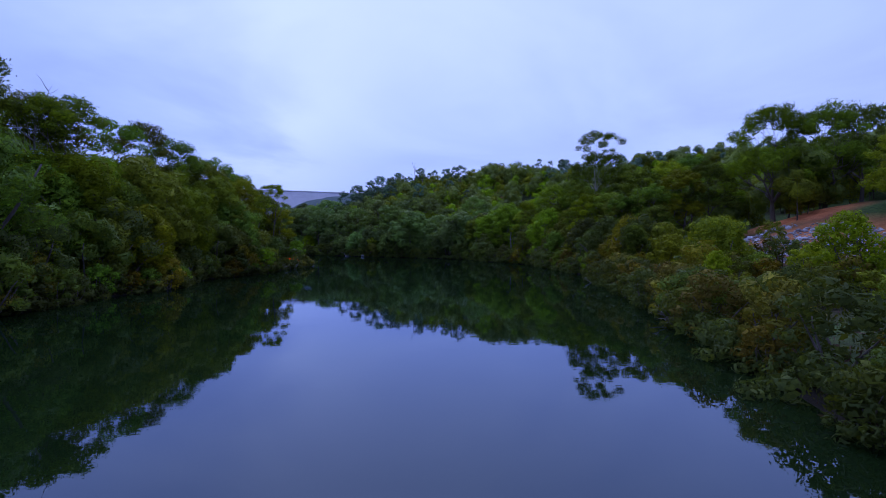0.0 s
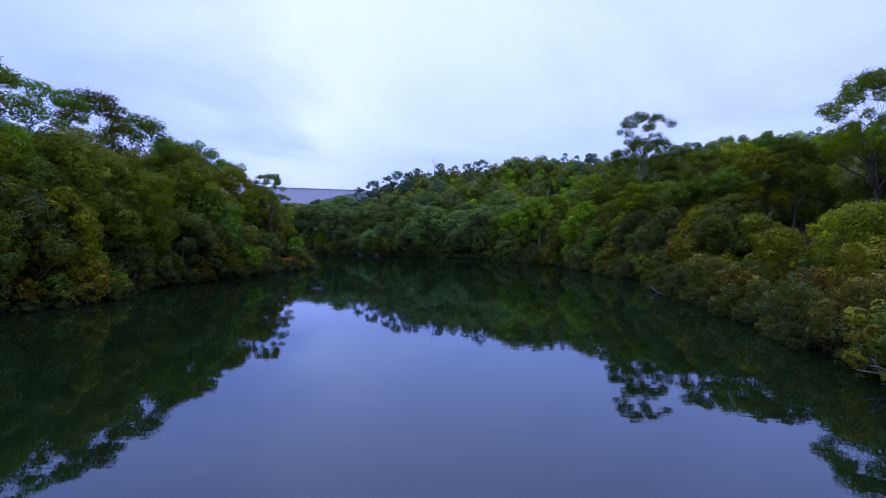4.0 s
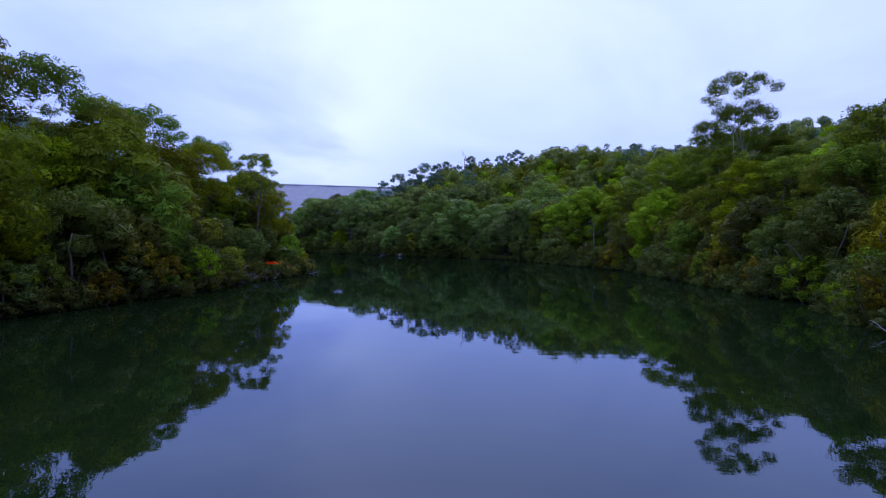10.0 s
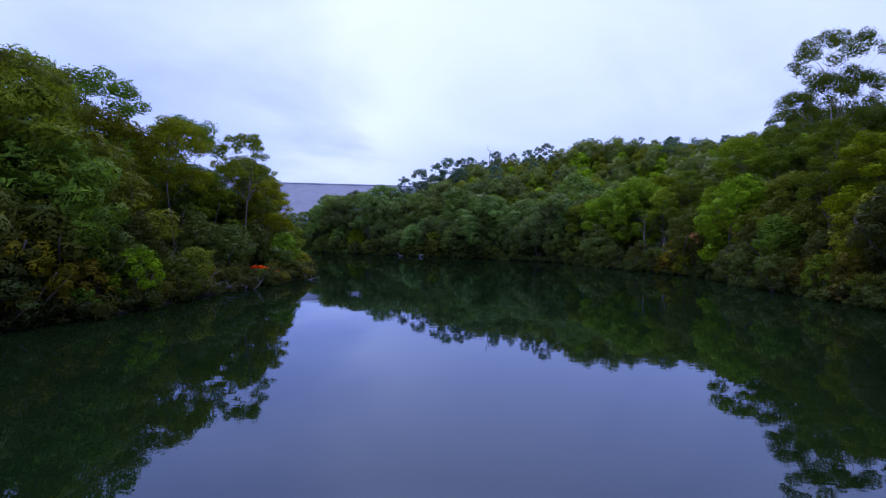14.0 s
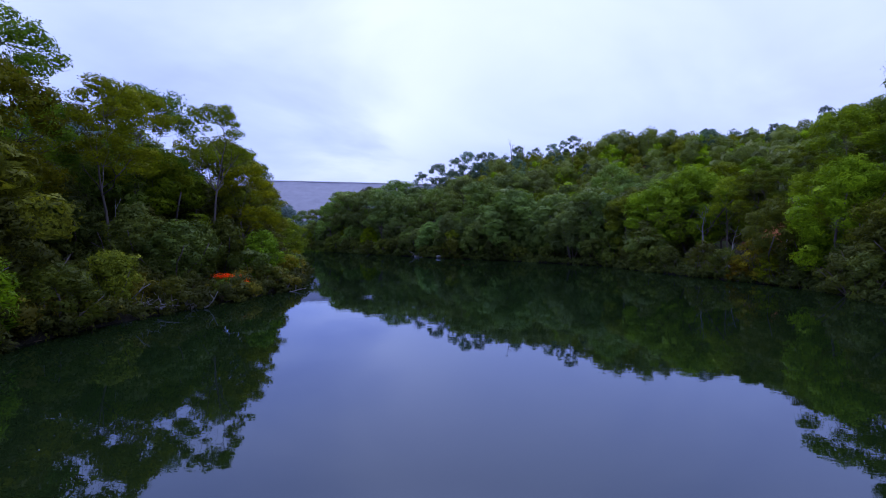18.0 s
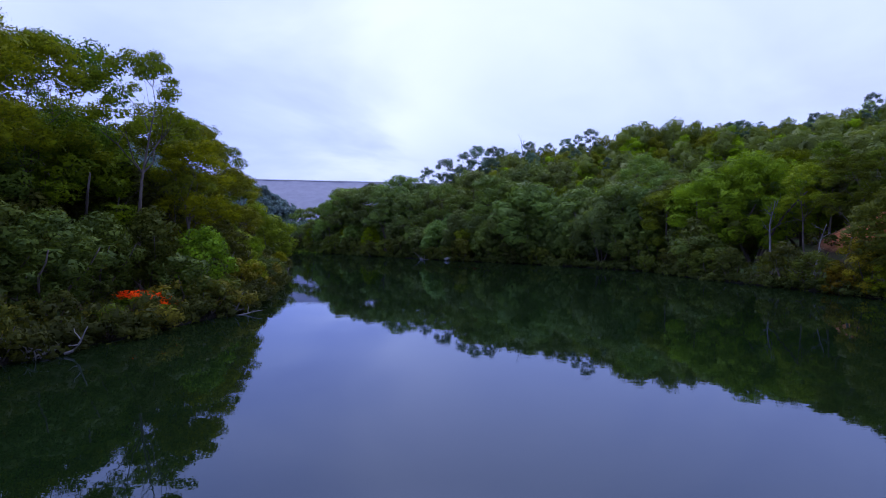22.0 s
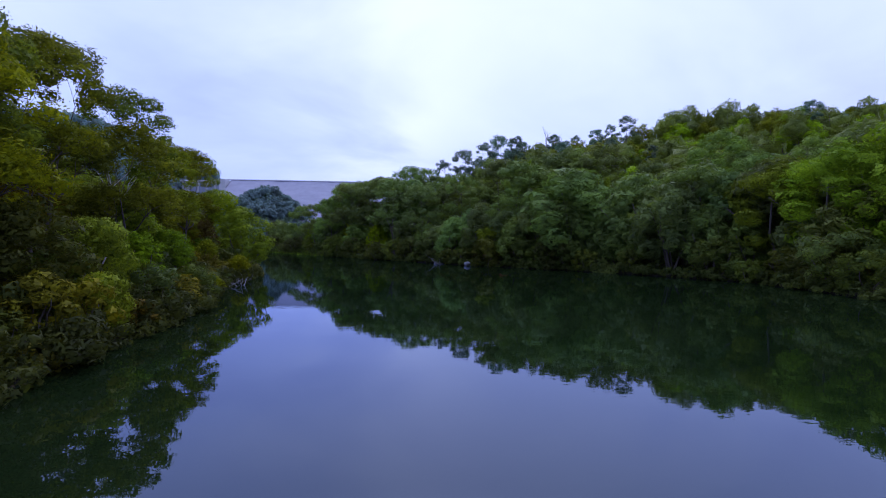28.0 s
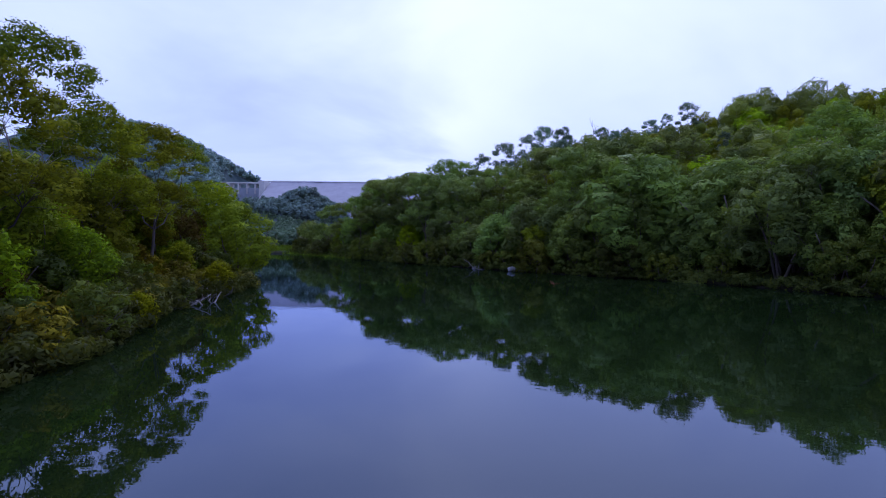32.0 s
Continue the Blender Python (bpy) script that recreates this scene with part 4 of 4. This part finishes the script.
scatter(14, [BUSHY[4], BUSHY[0], BUSHY[3], BUSHY[4]], (6.5, 10.5), (7, 17), LEFT, 100, 120, 2.8, 46)
scatter(26, [BUSHY[2], BUSHY[5], BUSHY[2], BUSHY[1]], (6.5, 10), (7, 17), LEFT, 119, 172, 2.8, 48)
scatter(26, TALL + OPEN[1:], (13, 17), (9, 26), LEFT, 10, 135, 3.8, 1)
scatter(16, TALL, (9, 12), (5, 18), LEFT, 136, 190, 4.0, 11)
scatter(26, BUSHY_FAR, (4, 8), (2.5, 14), LEFT, 170, 290, 3.4, 13)
# eastern bank
scatter(16, BUSHY_FAR[1:2] + BUSHY_FAR[2:], (11, 15), (7, 30), RIGHT, 160, 205, 5.5, 31, (1.0, 1.3))
scatter(30, [SHRUB[4], SHRUB[0], SHRUB[4], SHRUB[0]], (1.6, 3.4), (-0.2, 2.2), RIGHT, 6, 70, 1.5, 8)
scatter(34, [SHRUB[0], SHRUB[4], SHRUB[1], SHRUB[0]], (1.4, 2.8), (2.0, 9), RIGHT, 4, 70, 1.9, 9)
scatter(36, [SHRUB[1], SHRUB[4], SHRUB[0], SHRUB[0]], (1.5, 2.8), (9, 21), RIGHT, 26, 72, 2.0, 49)
scatter(34, [SHRUB[0], SHRUB[0], SHRUB[3], SHRUB[4]], (2.0, 4.2), (-0.2, 2.0), RIGHT, 70, 150, 1.7, 14)
scatter(22, [BUSHY[4], BUSHY[2], BUSHY[4], BUSHY[3]], (5.5, 9), (2.5, 6.5), RIGHT, 62, 150, 2.8, 6)
scatter(50, SHRUB_FAR, (2.2, 4.8), (-0.3, 2.4), RIGHT, 150, 288, 2.2, 15)
scatter(56, BUSHY_FAR, (6, 11), (2.5, 10), RIGHT, 146, 290, 3.2, 16)
scatter(18, [SHRUB[0], SHRUB[4], SHRUB[0]], (0.9, 1.9), (5, 20), RIGHT, 142, 164, 2.0, 50)
scatter(24, TALL, (12, 17), (7, 22), RIGHT, 84, 150, 3.8, 5)
scatter(26, TALL_FAR, (12.5, 17), (6, 24), RIGHT, 150, 190, 3.8, 17)
scatter(40, TALL_FAR, (15.5, 20), (4, 22), RIGHT, 184, 288, 3.6, 27)
scatter(40, BUSHY_FAR, (8, 13), (16, 48), RIGHT, 140, 270, 4.2, 7)
scatter(18, TALL, (10, 15), (26, 60), RIGHT, 10, 140, 5, 10)

# trees that stand up from the skyline of the hill
r_ = random.Random(33)
for k in range(90):
    x_, y_ = r_.uniform(-80, 120), r_.uniform(250, 400)
    if shore(np.array([x_]), np.array([y_]))[0][0] > 60 and clear_of(x_, y_, 6):
        plant(r_.choice(OPEN_FAR), x_, y_, r_.uniform(9, 13.5 if x_ > 15 else 18), r_.uniform(0, 360), r_.uniform(0.8, 1.2))

for proto in TALL + OPEN + OPEN_FAR + TALL_FAR + BUSHY + BUSHY_FAR + SHRUB + SHRUB_FAR + WEEP + DEAD + [GIANT, SPREAD, UMBRELLA]:
    for o in (*proto.children_recursive, proto):
        bpy.data.objects.remove(o)


# ---- woods on the hills, too many to count ----
def far_woods(name, seed, count, box, test, leaf, size, heights, blades, label, gap=4.5, detail=0):
    rng = np.random.RandomState(seed)
    x, y = rng.uniform(box[0], box[1], count * 6), rng.uniform(box[2], box[3], count * 6)
    keep = test(x, y)
    x, y = x[keep], y[keep]
    cells, keep = set(), []
    for i in range(len(x)):
        c = (int(x[i] // gap), int(y[i] // gap))
        if c not in cells:
            cells.add(c)
            keep.append(i)
        if len(keep) >= count:
            break
    x, y = x[keep], y[keep]
    z = land(x, y)
    patterns = []
    for _ in range(9):
        cen, rad = [], []
        wide = rng.uniform(0.26, 0.40)
        for k in range(8):
            ang = k * 2.4 + rng.uniform(0, 1)
            d = wide * (rng.uniform(0.4, 0.8) if k else 0.1)
            cen.append((math.cos(ang) * d, math.sin(ang) * d, rng.uniform(0.26, 0.74) if k else 0.86))
            rad.append(wide * rng.uniform(0.42, 0.72))
        patterns.append(leafage(rng, cen, rad, [blades] * 8, size / 10, detail, 0.3, 0.85, 0.5, 0.86))
    stems, crowns = [], []
    for a, b, c in zip(x, y, z):
        h = heights[0] + (heights[1] - heights[0]) * rng.beta(1.6, 2.6)
        w = rng.uniform(0, 6.28)
        turn = np.array([[math.cos(w), math.sin(w), 0], [-math.sin(w), math.cos(w), 0], [0, 0, 1]])
        p = patterns[rng.randint(9)]
        crowns.append([(p[0] @ turn) * h + (a, b, c), p[1] @ turn, (p[2] @ turn) * h + (a, b, c), p[3] @ turn])
        stems.append(tube([(a, b, c - 0.5), (a + rng.normal() * 0.3, b, c + h * 0.8)], [h * 0.014, h * 0.005], 4))
    ob = new(name, leaf_mesh(name, [np.concatenate([q[k] for q in crowns]) for k in range(4)], leaf))
    tagged(ob, label, "woods", kind="stuff")
    v, f = join_tubes(stems)
    part("trunks", mesh_of("trunks", v, f, BARK), ob)


def shore_fringe(name, seed, line, ya, yb, pace, heights, near, leaf, label):
    """Low scrub leaning over the waterline, too dense to count."""
    rng = np.random.RandomState(seed)
    patterns = []
    for _ in range(6):
        cen, rad = [], []
        for k in range(7):
            ang = k * 2.4
            d = rng.uniform(0.2, 0.7)
            cen.append((math.cos(ang) * d, math.sin(ang) * d, rng.uniform(0.05, 0.75)))
            rad.append(rng.uniform(0.28, 0.42))
        patterns.append(leafage(rng, cen, rad, [16] * 7, 0.22, 0, 0.5, 0.8, 0.3))
    crowns, s = [], 0.0
    while True:
        s += pace * rng.uniform(0.6, 1.4)
        spot = along_shore(line, s)
        if spot is None:
            break
        px, py, nx, ny = spot
        d = rng.uniform(*near)
        x, y, h = px + nx * d, py + ny * d, rng.uniform(*heights)
        if not ya < y < yb:
            continue
        w = rng.uniform(0, 6.28)
        turn = np.array([[math.cos(w), math.sin(w), 0], [-math.sin(w), math.cos(w), 0], [0, 0, 1]])
        at = (x, y, max(land_at(x, y), -0.1))
        p = patterns[rng.randint(6)]
        crowns.append([(p[0] @ turn) * h + at, p[1] @ turn, (p[2] @ turn) * h + at, p[3] @ turn])
    tagged(new(name, leaf_mesh(name, [np.concatenate([q[k] for q in crowns]) for k in range(4)], leaf)), label, "scrub", kind="stuff")


shore_fringe("west_shore_scrub", 61, LEFT, 12, 288, 1.0, (0.8, 1.9), (-0.4, 1.0), LEAF_SHADED, "low dark scrub leaning over the western waterline")
shore_fringe("east_shore_scrub", 62, RIGHT, 4, 288, 1.0, (0.8, 1.9), (-0.4, 1.0), LEAF_SHADED, "low dark scrub leaning over the eastern waterline")
shore_fringe("west_shore_bushes", 63, LEFT, 16, 288, 2.6, (1.0, 2.2), (0.0, 3.0), LEAF_RUSSET, "russet low bushes along the western shore")


def slope(x, y):
    u, east = shore(x, y)
    return (east > 0.5) & (u > 30) & (u < 150) & ~((x < 56) & (x > 28) & (y > 40) & (y < 80))


def ridge(x, y):
    u, east = shore(x, y)
    return (east > 0.5) & (u >= 120) & (u < 330)


def west_woods(x, y):
    u, east = shore(x, y)
    return (east < 0.5) & (u > 22) & (u < 130)


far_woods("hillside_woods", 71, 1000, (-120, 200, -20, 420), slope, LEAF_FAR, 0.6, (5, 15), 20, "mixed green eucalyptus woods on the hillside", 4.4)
far_woods("fresh_hillside_woods", 76, 420, (-120, 200, -20, 420), slope, LEAF_BRIGHT, 0.6, (5, 13), 20, "bright green rounded trees among the hillside woods", 7)
far_woods("olive_hillside_woods", 77, 420, (-120, 200, -20, 420), slope, LEAF_OLIVE, 0.6, (5, 14), 20, "olive-green eucalyptus among the hillside woods", 7)
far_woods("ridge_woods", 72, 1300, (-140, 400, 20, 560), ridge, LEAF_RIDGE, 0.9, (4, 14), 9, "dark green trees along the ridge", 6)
far_woods("west_bank_thicket", 78, 260, (-110, -40, 20, 156), west_woods, LEAF_OLIVE, 0.6, (7, 11), 14, "olive-green dense thicket behind the western bank", 4.5)
far_woods("west_bank_woods", 73, 420, (-220, -40, -40, 300), west_woods, LEAF_GREEN, 0.7, (5, 9.5), 12, "green woods on the low western flat", 4.5)


def valley(x, y):
    u, east = shore(x, y)
    return (line_distance(VALLEY, x, y) < 140) & ((land(x, y) < 20) | (x < -270)) & (y > 298) & (y < 690) & (line_distance([(-468, 728), (-420, 640)], x, y) > 30)


def abutment(x, y):
    h = land(x, y)
    return (h > 20) & (x < -440) & (y > 520) & (line_distance([(-468, 728), (-420, 640)], x, y) > 30)


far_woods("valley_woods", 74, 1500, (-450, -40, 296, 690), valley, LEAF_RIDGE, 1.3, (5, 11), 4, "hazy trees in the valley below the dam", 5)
def knoll(x, y):
    return (np.hypot((x + 345) / 62, (y - 640) / 46) < 1) & (line_distance([(-468, 728), (-420, 640)], x, y) > 22)


far_woods("knoll_woods", 79, 260, (-420, -270, 585, 690), knoll, LEAF_HAZED, 1.3, (8, 15), 10, "hazy trees on the knoll below the dam", 5)
far_woods("abutment_woods", 75, 1500, (-720, -440, 590, 880), abutment, LEAF_HAZED, 2.0, (9, 17), 4, "hazy blue-green forest on the hill beside the dam", 5)


# ---- dam and spillway ----
def box_mesh(name, a, b, mat):
    bm = bmesh.new()
    bmesh.ops.create_cube(bm, size=1)
    for v in bm.verts:
        v.co = Vector([a[i] if v.co[i] < 0 else b[i] for i in range(3)])
    bmesh.ops.bevel(bm, geom=bm.edges[:], offset=0.15, segments=1, affect="EDGES")
    me = bpy.data.meshes.new(name)
    bm.to_mesh(me)
    bm.free()
    me.materials.append(mat)
    return me


def build_dam():
    along = DAM_B - DAM_A
    length, turn = along.length, math.degrees(math.atan2(along.y, along.x))
    dam = new("embankment_dam")
    dam.matrix_world = Matrix.Translation(DAM_A) @ pose(0, 0, 0, 0, 0, turn)
    tagged(dam, "long grey rockfill dam wall closing the valley", "dam")
    # cross-section: sloping face with two berms, crest road, upstream side
    section = [(-190, -8), (-128, 28), (-122, 28), (-68, 56), (-62, 56), (-8, CREST - 1), (-7, CREST), (7, CREST), (8, CREST - 1), (40, 60)]
    xs = np.linspace(-3, length, 40)
    rng = np.random.RandomState(9)
    verts = [(x + max(-y - 8, 0) * 0.06 * (1 - (x + 3) / (length + 3)), y + rng.normal() * 0.6, z) for x in xs for y, z in section]
    n = len(section)
    faces = [(i * n + k, i * n + k + 1, (i + 1) * n + k + 1, (i + 1) * n + k) for i in range(39) for k in range(n - 1)]
    faces.append(tuple(range(n - 1, -1, -1)))
    part("face", mesh_of("face", verts, [q[::-1] for q in faces], DAM_FACE, False), dam)
    for k in range(90):
        part("guard_post", POST, dam).location = (k * length / 90, -6.5, CREST)
    part("parapet", box_mesh("parapet", (-20, -7.2, CREST - 0.2), (length, -6.6, CREST + 1.0), CONCRETE), dam)

    spill = new("spillway")
    spill.matrix_world = Matrix.Translation((-440, 722, 0)) @ pose(0, 0, 0, 0, 0, turn)
    tagged(spill, "concrete dam spillway with a bridge across its chute", "spillway")
    part("chute", box_mesh("chute", (-46, -6, 25), (0, 4, 74), CONCRETE_DARK), spill)
    part("side_wall", box_mesh("side_wall", (-1, -30, 20), (6, 6, 81), CONCRETE), spill)
    part("side_wall", box_mesh("side_wall", (-50, -20, 20), (-46, 6, 80), CONCRETE), spill)
    part("bridge_deck", box_mesh("bridge_deck", (-62, -7, 79.5), (6, 2, 81.5), CONCRETE), spill)
    for k in range(4):
        x = -37 + k * 11
        part("pier", box_mesh("pier", (x, -7, 66), (x + 2.2, 0, 79.6), CONCRETE), spill)


POST = box_mesh("guard_post", (-0.35, -0.35, -0.2), (0.35, 0.35, 2.0), CONCRETE)
build_dam()


# ---- rocks of the eastern bank ----
def stone_mesh(seed, size, mat=None):
    rng = np.random.RandomState(seed)
    bm = bmesh.new()
    bmesh.ops.create_icosphere(bm, subdivisions=1, radius=size)
    for v in bm.verts:
        v.co = Vector((v.co.x * 1.25, v.co.y, v.co.z * 0.65)) * rng.uniform(0.72, 1.15)
    me = bpy.data.meshes.new("stone")
    bm.to_mesh(me)
    bm.free()
    me.materials.append(mat or STONE)
    return me


def on_rocks(x, y):
    """The ragged outline of the rock slope."""
    return ((x - 45) / 10) ** 2 + ((y - 66) / 15) ** 2 + 0.35 * wobble(x, y, 8, 31) < 0.9


def build_rocks():
    r = random.Random(14)
    shapes = [stone_mesh(k, 0.5) for k in range(8)]
    bank = new("rock_bank")
    tagged(bank, "tumbled grey rocks covering the slope above the shore", "rocks", kind="structure")
    count = 0
    while count < 300:
        x, y = r.uniform(33, 57), r.uniform(48, 83)
        if not on_rocks(np.array([x]), np.array([y]))[0]:
            continue
        count += 1
        s = r.uniform(0.3, 0.95)
        ob = part("stone", r.choice(shapes), bank)
        ob.matrix_world = Matrix.Translation((x, y, land_at(x, y) + 0.12 * s)) @ pose(0, 0, 0, r.uniform(-25, 25), r.uniform(-25, 25), r.uniform(0, 360)) @ Matrix.Scale(s, 4)


build_rocks()


def rubble():
    """Small broken stones between the larger ones."""
    rng = np.random.RandomState(15)
    shape = BALLS[0] * (1.25, 1.0, 0.6)
    x, y = rng.uniform(33, 57, 6400), rng.uniform(48, 83, 6400)
    keep = on_rocks(x, y)
    x, y = x[keep], y[keep]
    z = land(x, y)
    size = 0.07 + 0.2 * rng.beta(1.2, 3.0, len(x))
    tris = []
    for a, b, c, k in zip(x, y, z, size):
        w = rng.uniform(0, 6.28)
        turn = np.array([[math.cos(w), math.sin(w), 0], [-math.sin(w), math.cos(w), 0], [0, 0, 1]])
        tris.append((shape * rng.uniform(0.8, 1.2, (1, 1, 3))) @ turn * k + (a, b, c + 0.3 * k))
    v = np.concatenate(tris).reshape(-1, 3)
    me = mesh_of("rubble", v.tolist(), [(3 * i, 3 * i + 1, 3 * i + 2) for i in range(len(v) // 3)], STONE, False)
    tagged(new("rubble", me), "small broken grey stones between the rocks", "rubble", kind="stuff")


rubble()


# ---- undergrowth, reeds and driftwood ----
def undergrowth(name, seed, count, boxes, lo, hi, size, leaf, label):
    """Loose blades and seedlings over the floor of the banks."""
    rng = np.random.RandomState(seed)
    pts = []
    for x0, x1, y0, y1 in boxes:
        x, y = rng.uniform(x0, x1, count), rng.uniform(y0, y1, count)
        u, _ = shore(x, y)
        k = (u > lo) & (u < hi)
        x, y = x[k], y[k]
        pts.append(np.stack([x, y, land(x, y)], 1))
    p = np.concatenate(pts)
    n = len(p)
    axis = rng.normal(size=(n, 3)) * 0.55 + np.array([0, 0, 0.8])
    axis /= np.linalg.norm(axis, axis=1)[:, None]
    side = np.cross(axis, rng.normal(size=(n, 3)))
    side /= np.linalg.norm(side, axis=1)[:, None]
    s = size * rng.uniform(0.5, 1.4, (n, 1))
    v = np.stack([p, p + axis * s * 0.5 + side * s * 0.16, p + axis * s, p + axis * s * 0.5 - side * s * 0.16], 1).reshape(-1, 3)
    tagged(new(name, quads(name, v, leaf)), label, "undergrowth", kind="stuff")


undergrowth("bank_grass", 81, 26000, [(-48, -24, 15, 175), (9, 40, 5, 150), (-60, 30, 145, 240)], -0.2, 10, 0.6, LEAF_SHADED, "dark green grass and seedlings on the bank")
undergrowth("dry_grass", 82, 9000, [(-48, -24, 15, 175), (9, 45, 5, 150)], 0.0, 12, 0.45, LEAF_DRY, "dry brown grass and litter on the bank")
undergrowth("reeds", 83, 26000, [(-145, -80, 230, 312)], -3.0, 8.0, 1.6, LEAF_GREEN, "bright green reeds at the head of the water")


def red_bush():
    rng = np.random.RandomState(91)
    bush = new("flowering_bush")
    bush.matrix_world = Matrix.Translation((-31.2, 107.2, land_at(-31.2, 107.2))) @ Matrix.Diagonal((1.45, 1.45, 0.72, 1.0))
    tagged(bush, "small bush covered in vivid orange-red flowers by the water", "bush")
    cen, rad = [], []
    for k in range(7):
        ang = k * 2.4
        stem = wander(rng, (0, 0, -0.2), (math.cos(ang) * 0.8, math.sin(ang) * 0.8, 1), 1.4, 4, 0.2)
        v, f = tube(stem, taper(0.03, 0.01, 5), 5)
        part("stem", mesh_of("stem", v, f, BARK), bush)
        cen.append(stem[-1])
        rad.append(0.5)
    part("crown", foliage("crown", rng, [(c[0], c[1], c[2] - 0.35) for c in cen], rad, [40] * 7, 0.2, LEAF_GREEN, 1), bush)
    tagged(part("blossom", foliage("blossom", rng, [(c[0], c[1], c[2] + 0.05) for c in cen], rad, [70] * 7, 0.17, LEAF_RED, 1, 0.0, core=0.5), bush), kind="stuff")


def snag(name, x, y, seed, count, length, label, z=0.1, category="driftwood"):
    """A tangle of bare grey branches lying at the waterline."""
    rng = np.random.RandomState(seed)
    root = new(name)
    root.matrix_world = Matrix.Translation((x, y, max(land_at(x, y), 0) + z))
    tagged(root, label, category, "driftwood along the shore")
    for k in range(count):
        ang = rng.uniform(0, 6.28)
        way = (math.cos(ang), math.sin(ang), rng.uniform(0.05, 0.7))
        p = wander(rng, (rng.normal() * 0.5, rng.normal() * 0.5, -0.2), way, length * rng.uniform(0.5, 1.1), 5, 0.22)
        bits = [tube(p, taper(0.07, 0.015, 6), 5)]
        for q in (2, 3):
            bits.append(tube(wander(rng, p[q], rng.normal(size=3) + np.array([0, 0, 0.6]), length * 0.35, 3, 0.3), taper(0.03, 0.008, 4), 4))
        v, f = join_tubes(bits)
        part("branch", mesh_of("branch", v, f, BARK_DEAD), root)


red_bush()
snag("dead_branches", -37.2, 206.4, 92, 9, 3.2, "pale fallen branches standing out of the far shallows")
snag("dead_branches", -30, 96.5, 93, 14, 2.2, "tangle of grey dead twigs on the water's edge")
snag("dead_branches", -29.5, 99.5, 94, 12, 1.8, "tangle of grey dead twigs on the water's edge")
snag("dead_branches", -28.8, 112, 95, 8, 1.6, "low grey twigs reaching over the water")
snag("dead_branches", 20.5, 68, 96, 8, 2.2, "bare twigs under the wattle at the waterline")
snag("dead_branches", -44.5, 149, 97, 12, 1.6, "tangle of grey dead twigs on the water's edge")
snag("dead_branches", -47.5, 154, 99, 16, 2.0, "tangle of grey dead twigs on the water's edge")
snag("dead_branches", 15.5, 33, 98, 12, 2.0, "bare brown twigs below the shrubs at the shore")


def boulder(x, y, size, seed):
    ob = new("boulder", stone_mesh(seed, size, STONE_WET))
    ob.matrix_world = Matrix.Translation((x, y, 0.25 * size)) @ pose(0, 0, 0, 8, 5, seed * 40)
    tagged(ob, "weathered grey boulder lying in the shallows", "boulder", "boulders in the shallows")


for x, y, size, seed in ((-30.8, 202.2, 0.9, 21), (-29.0, 201.0, 0.6, 22), (-38.3, 208.2, 0.5, 23)):
    boulder(x, y, size, seed)
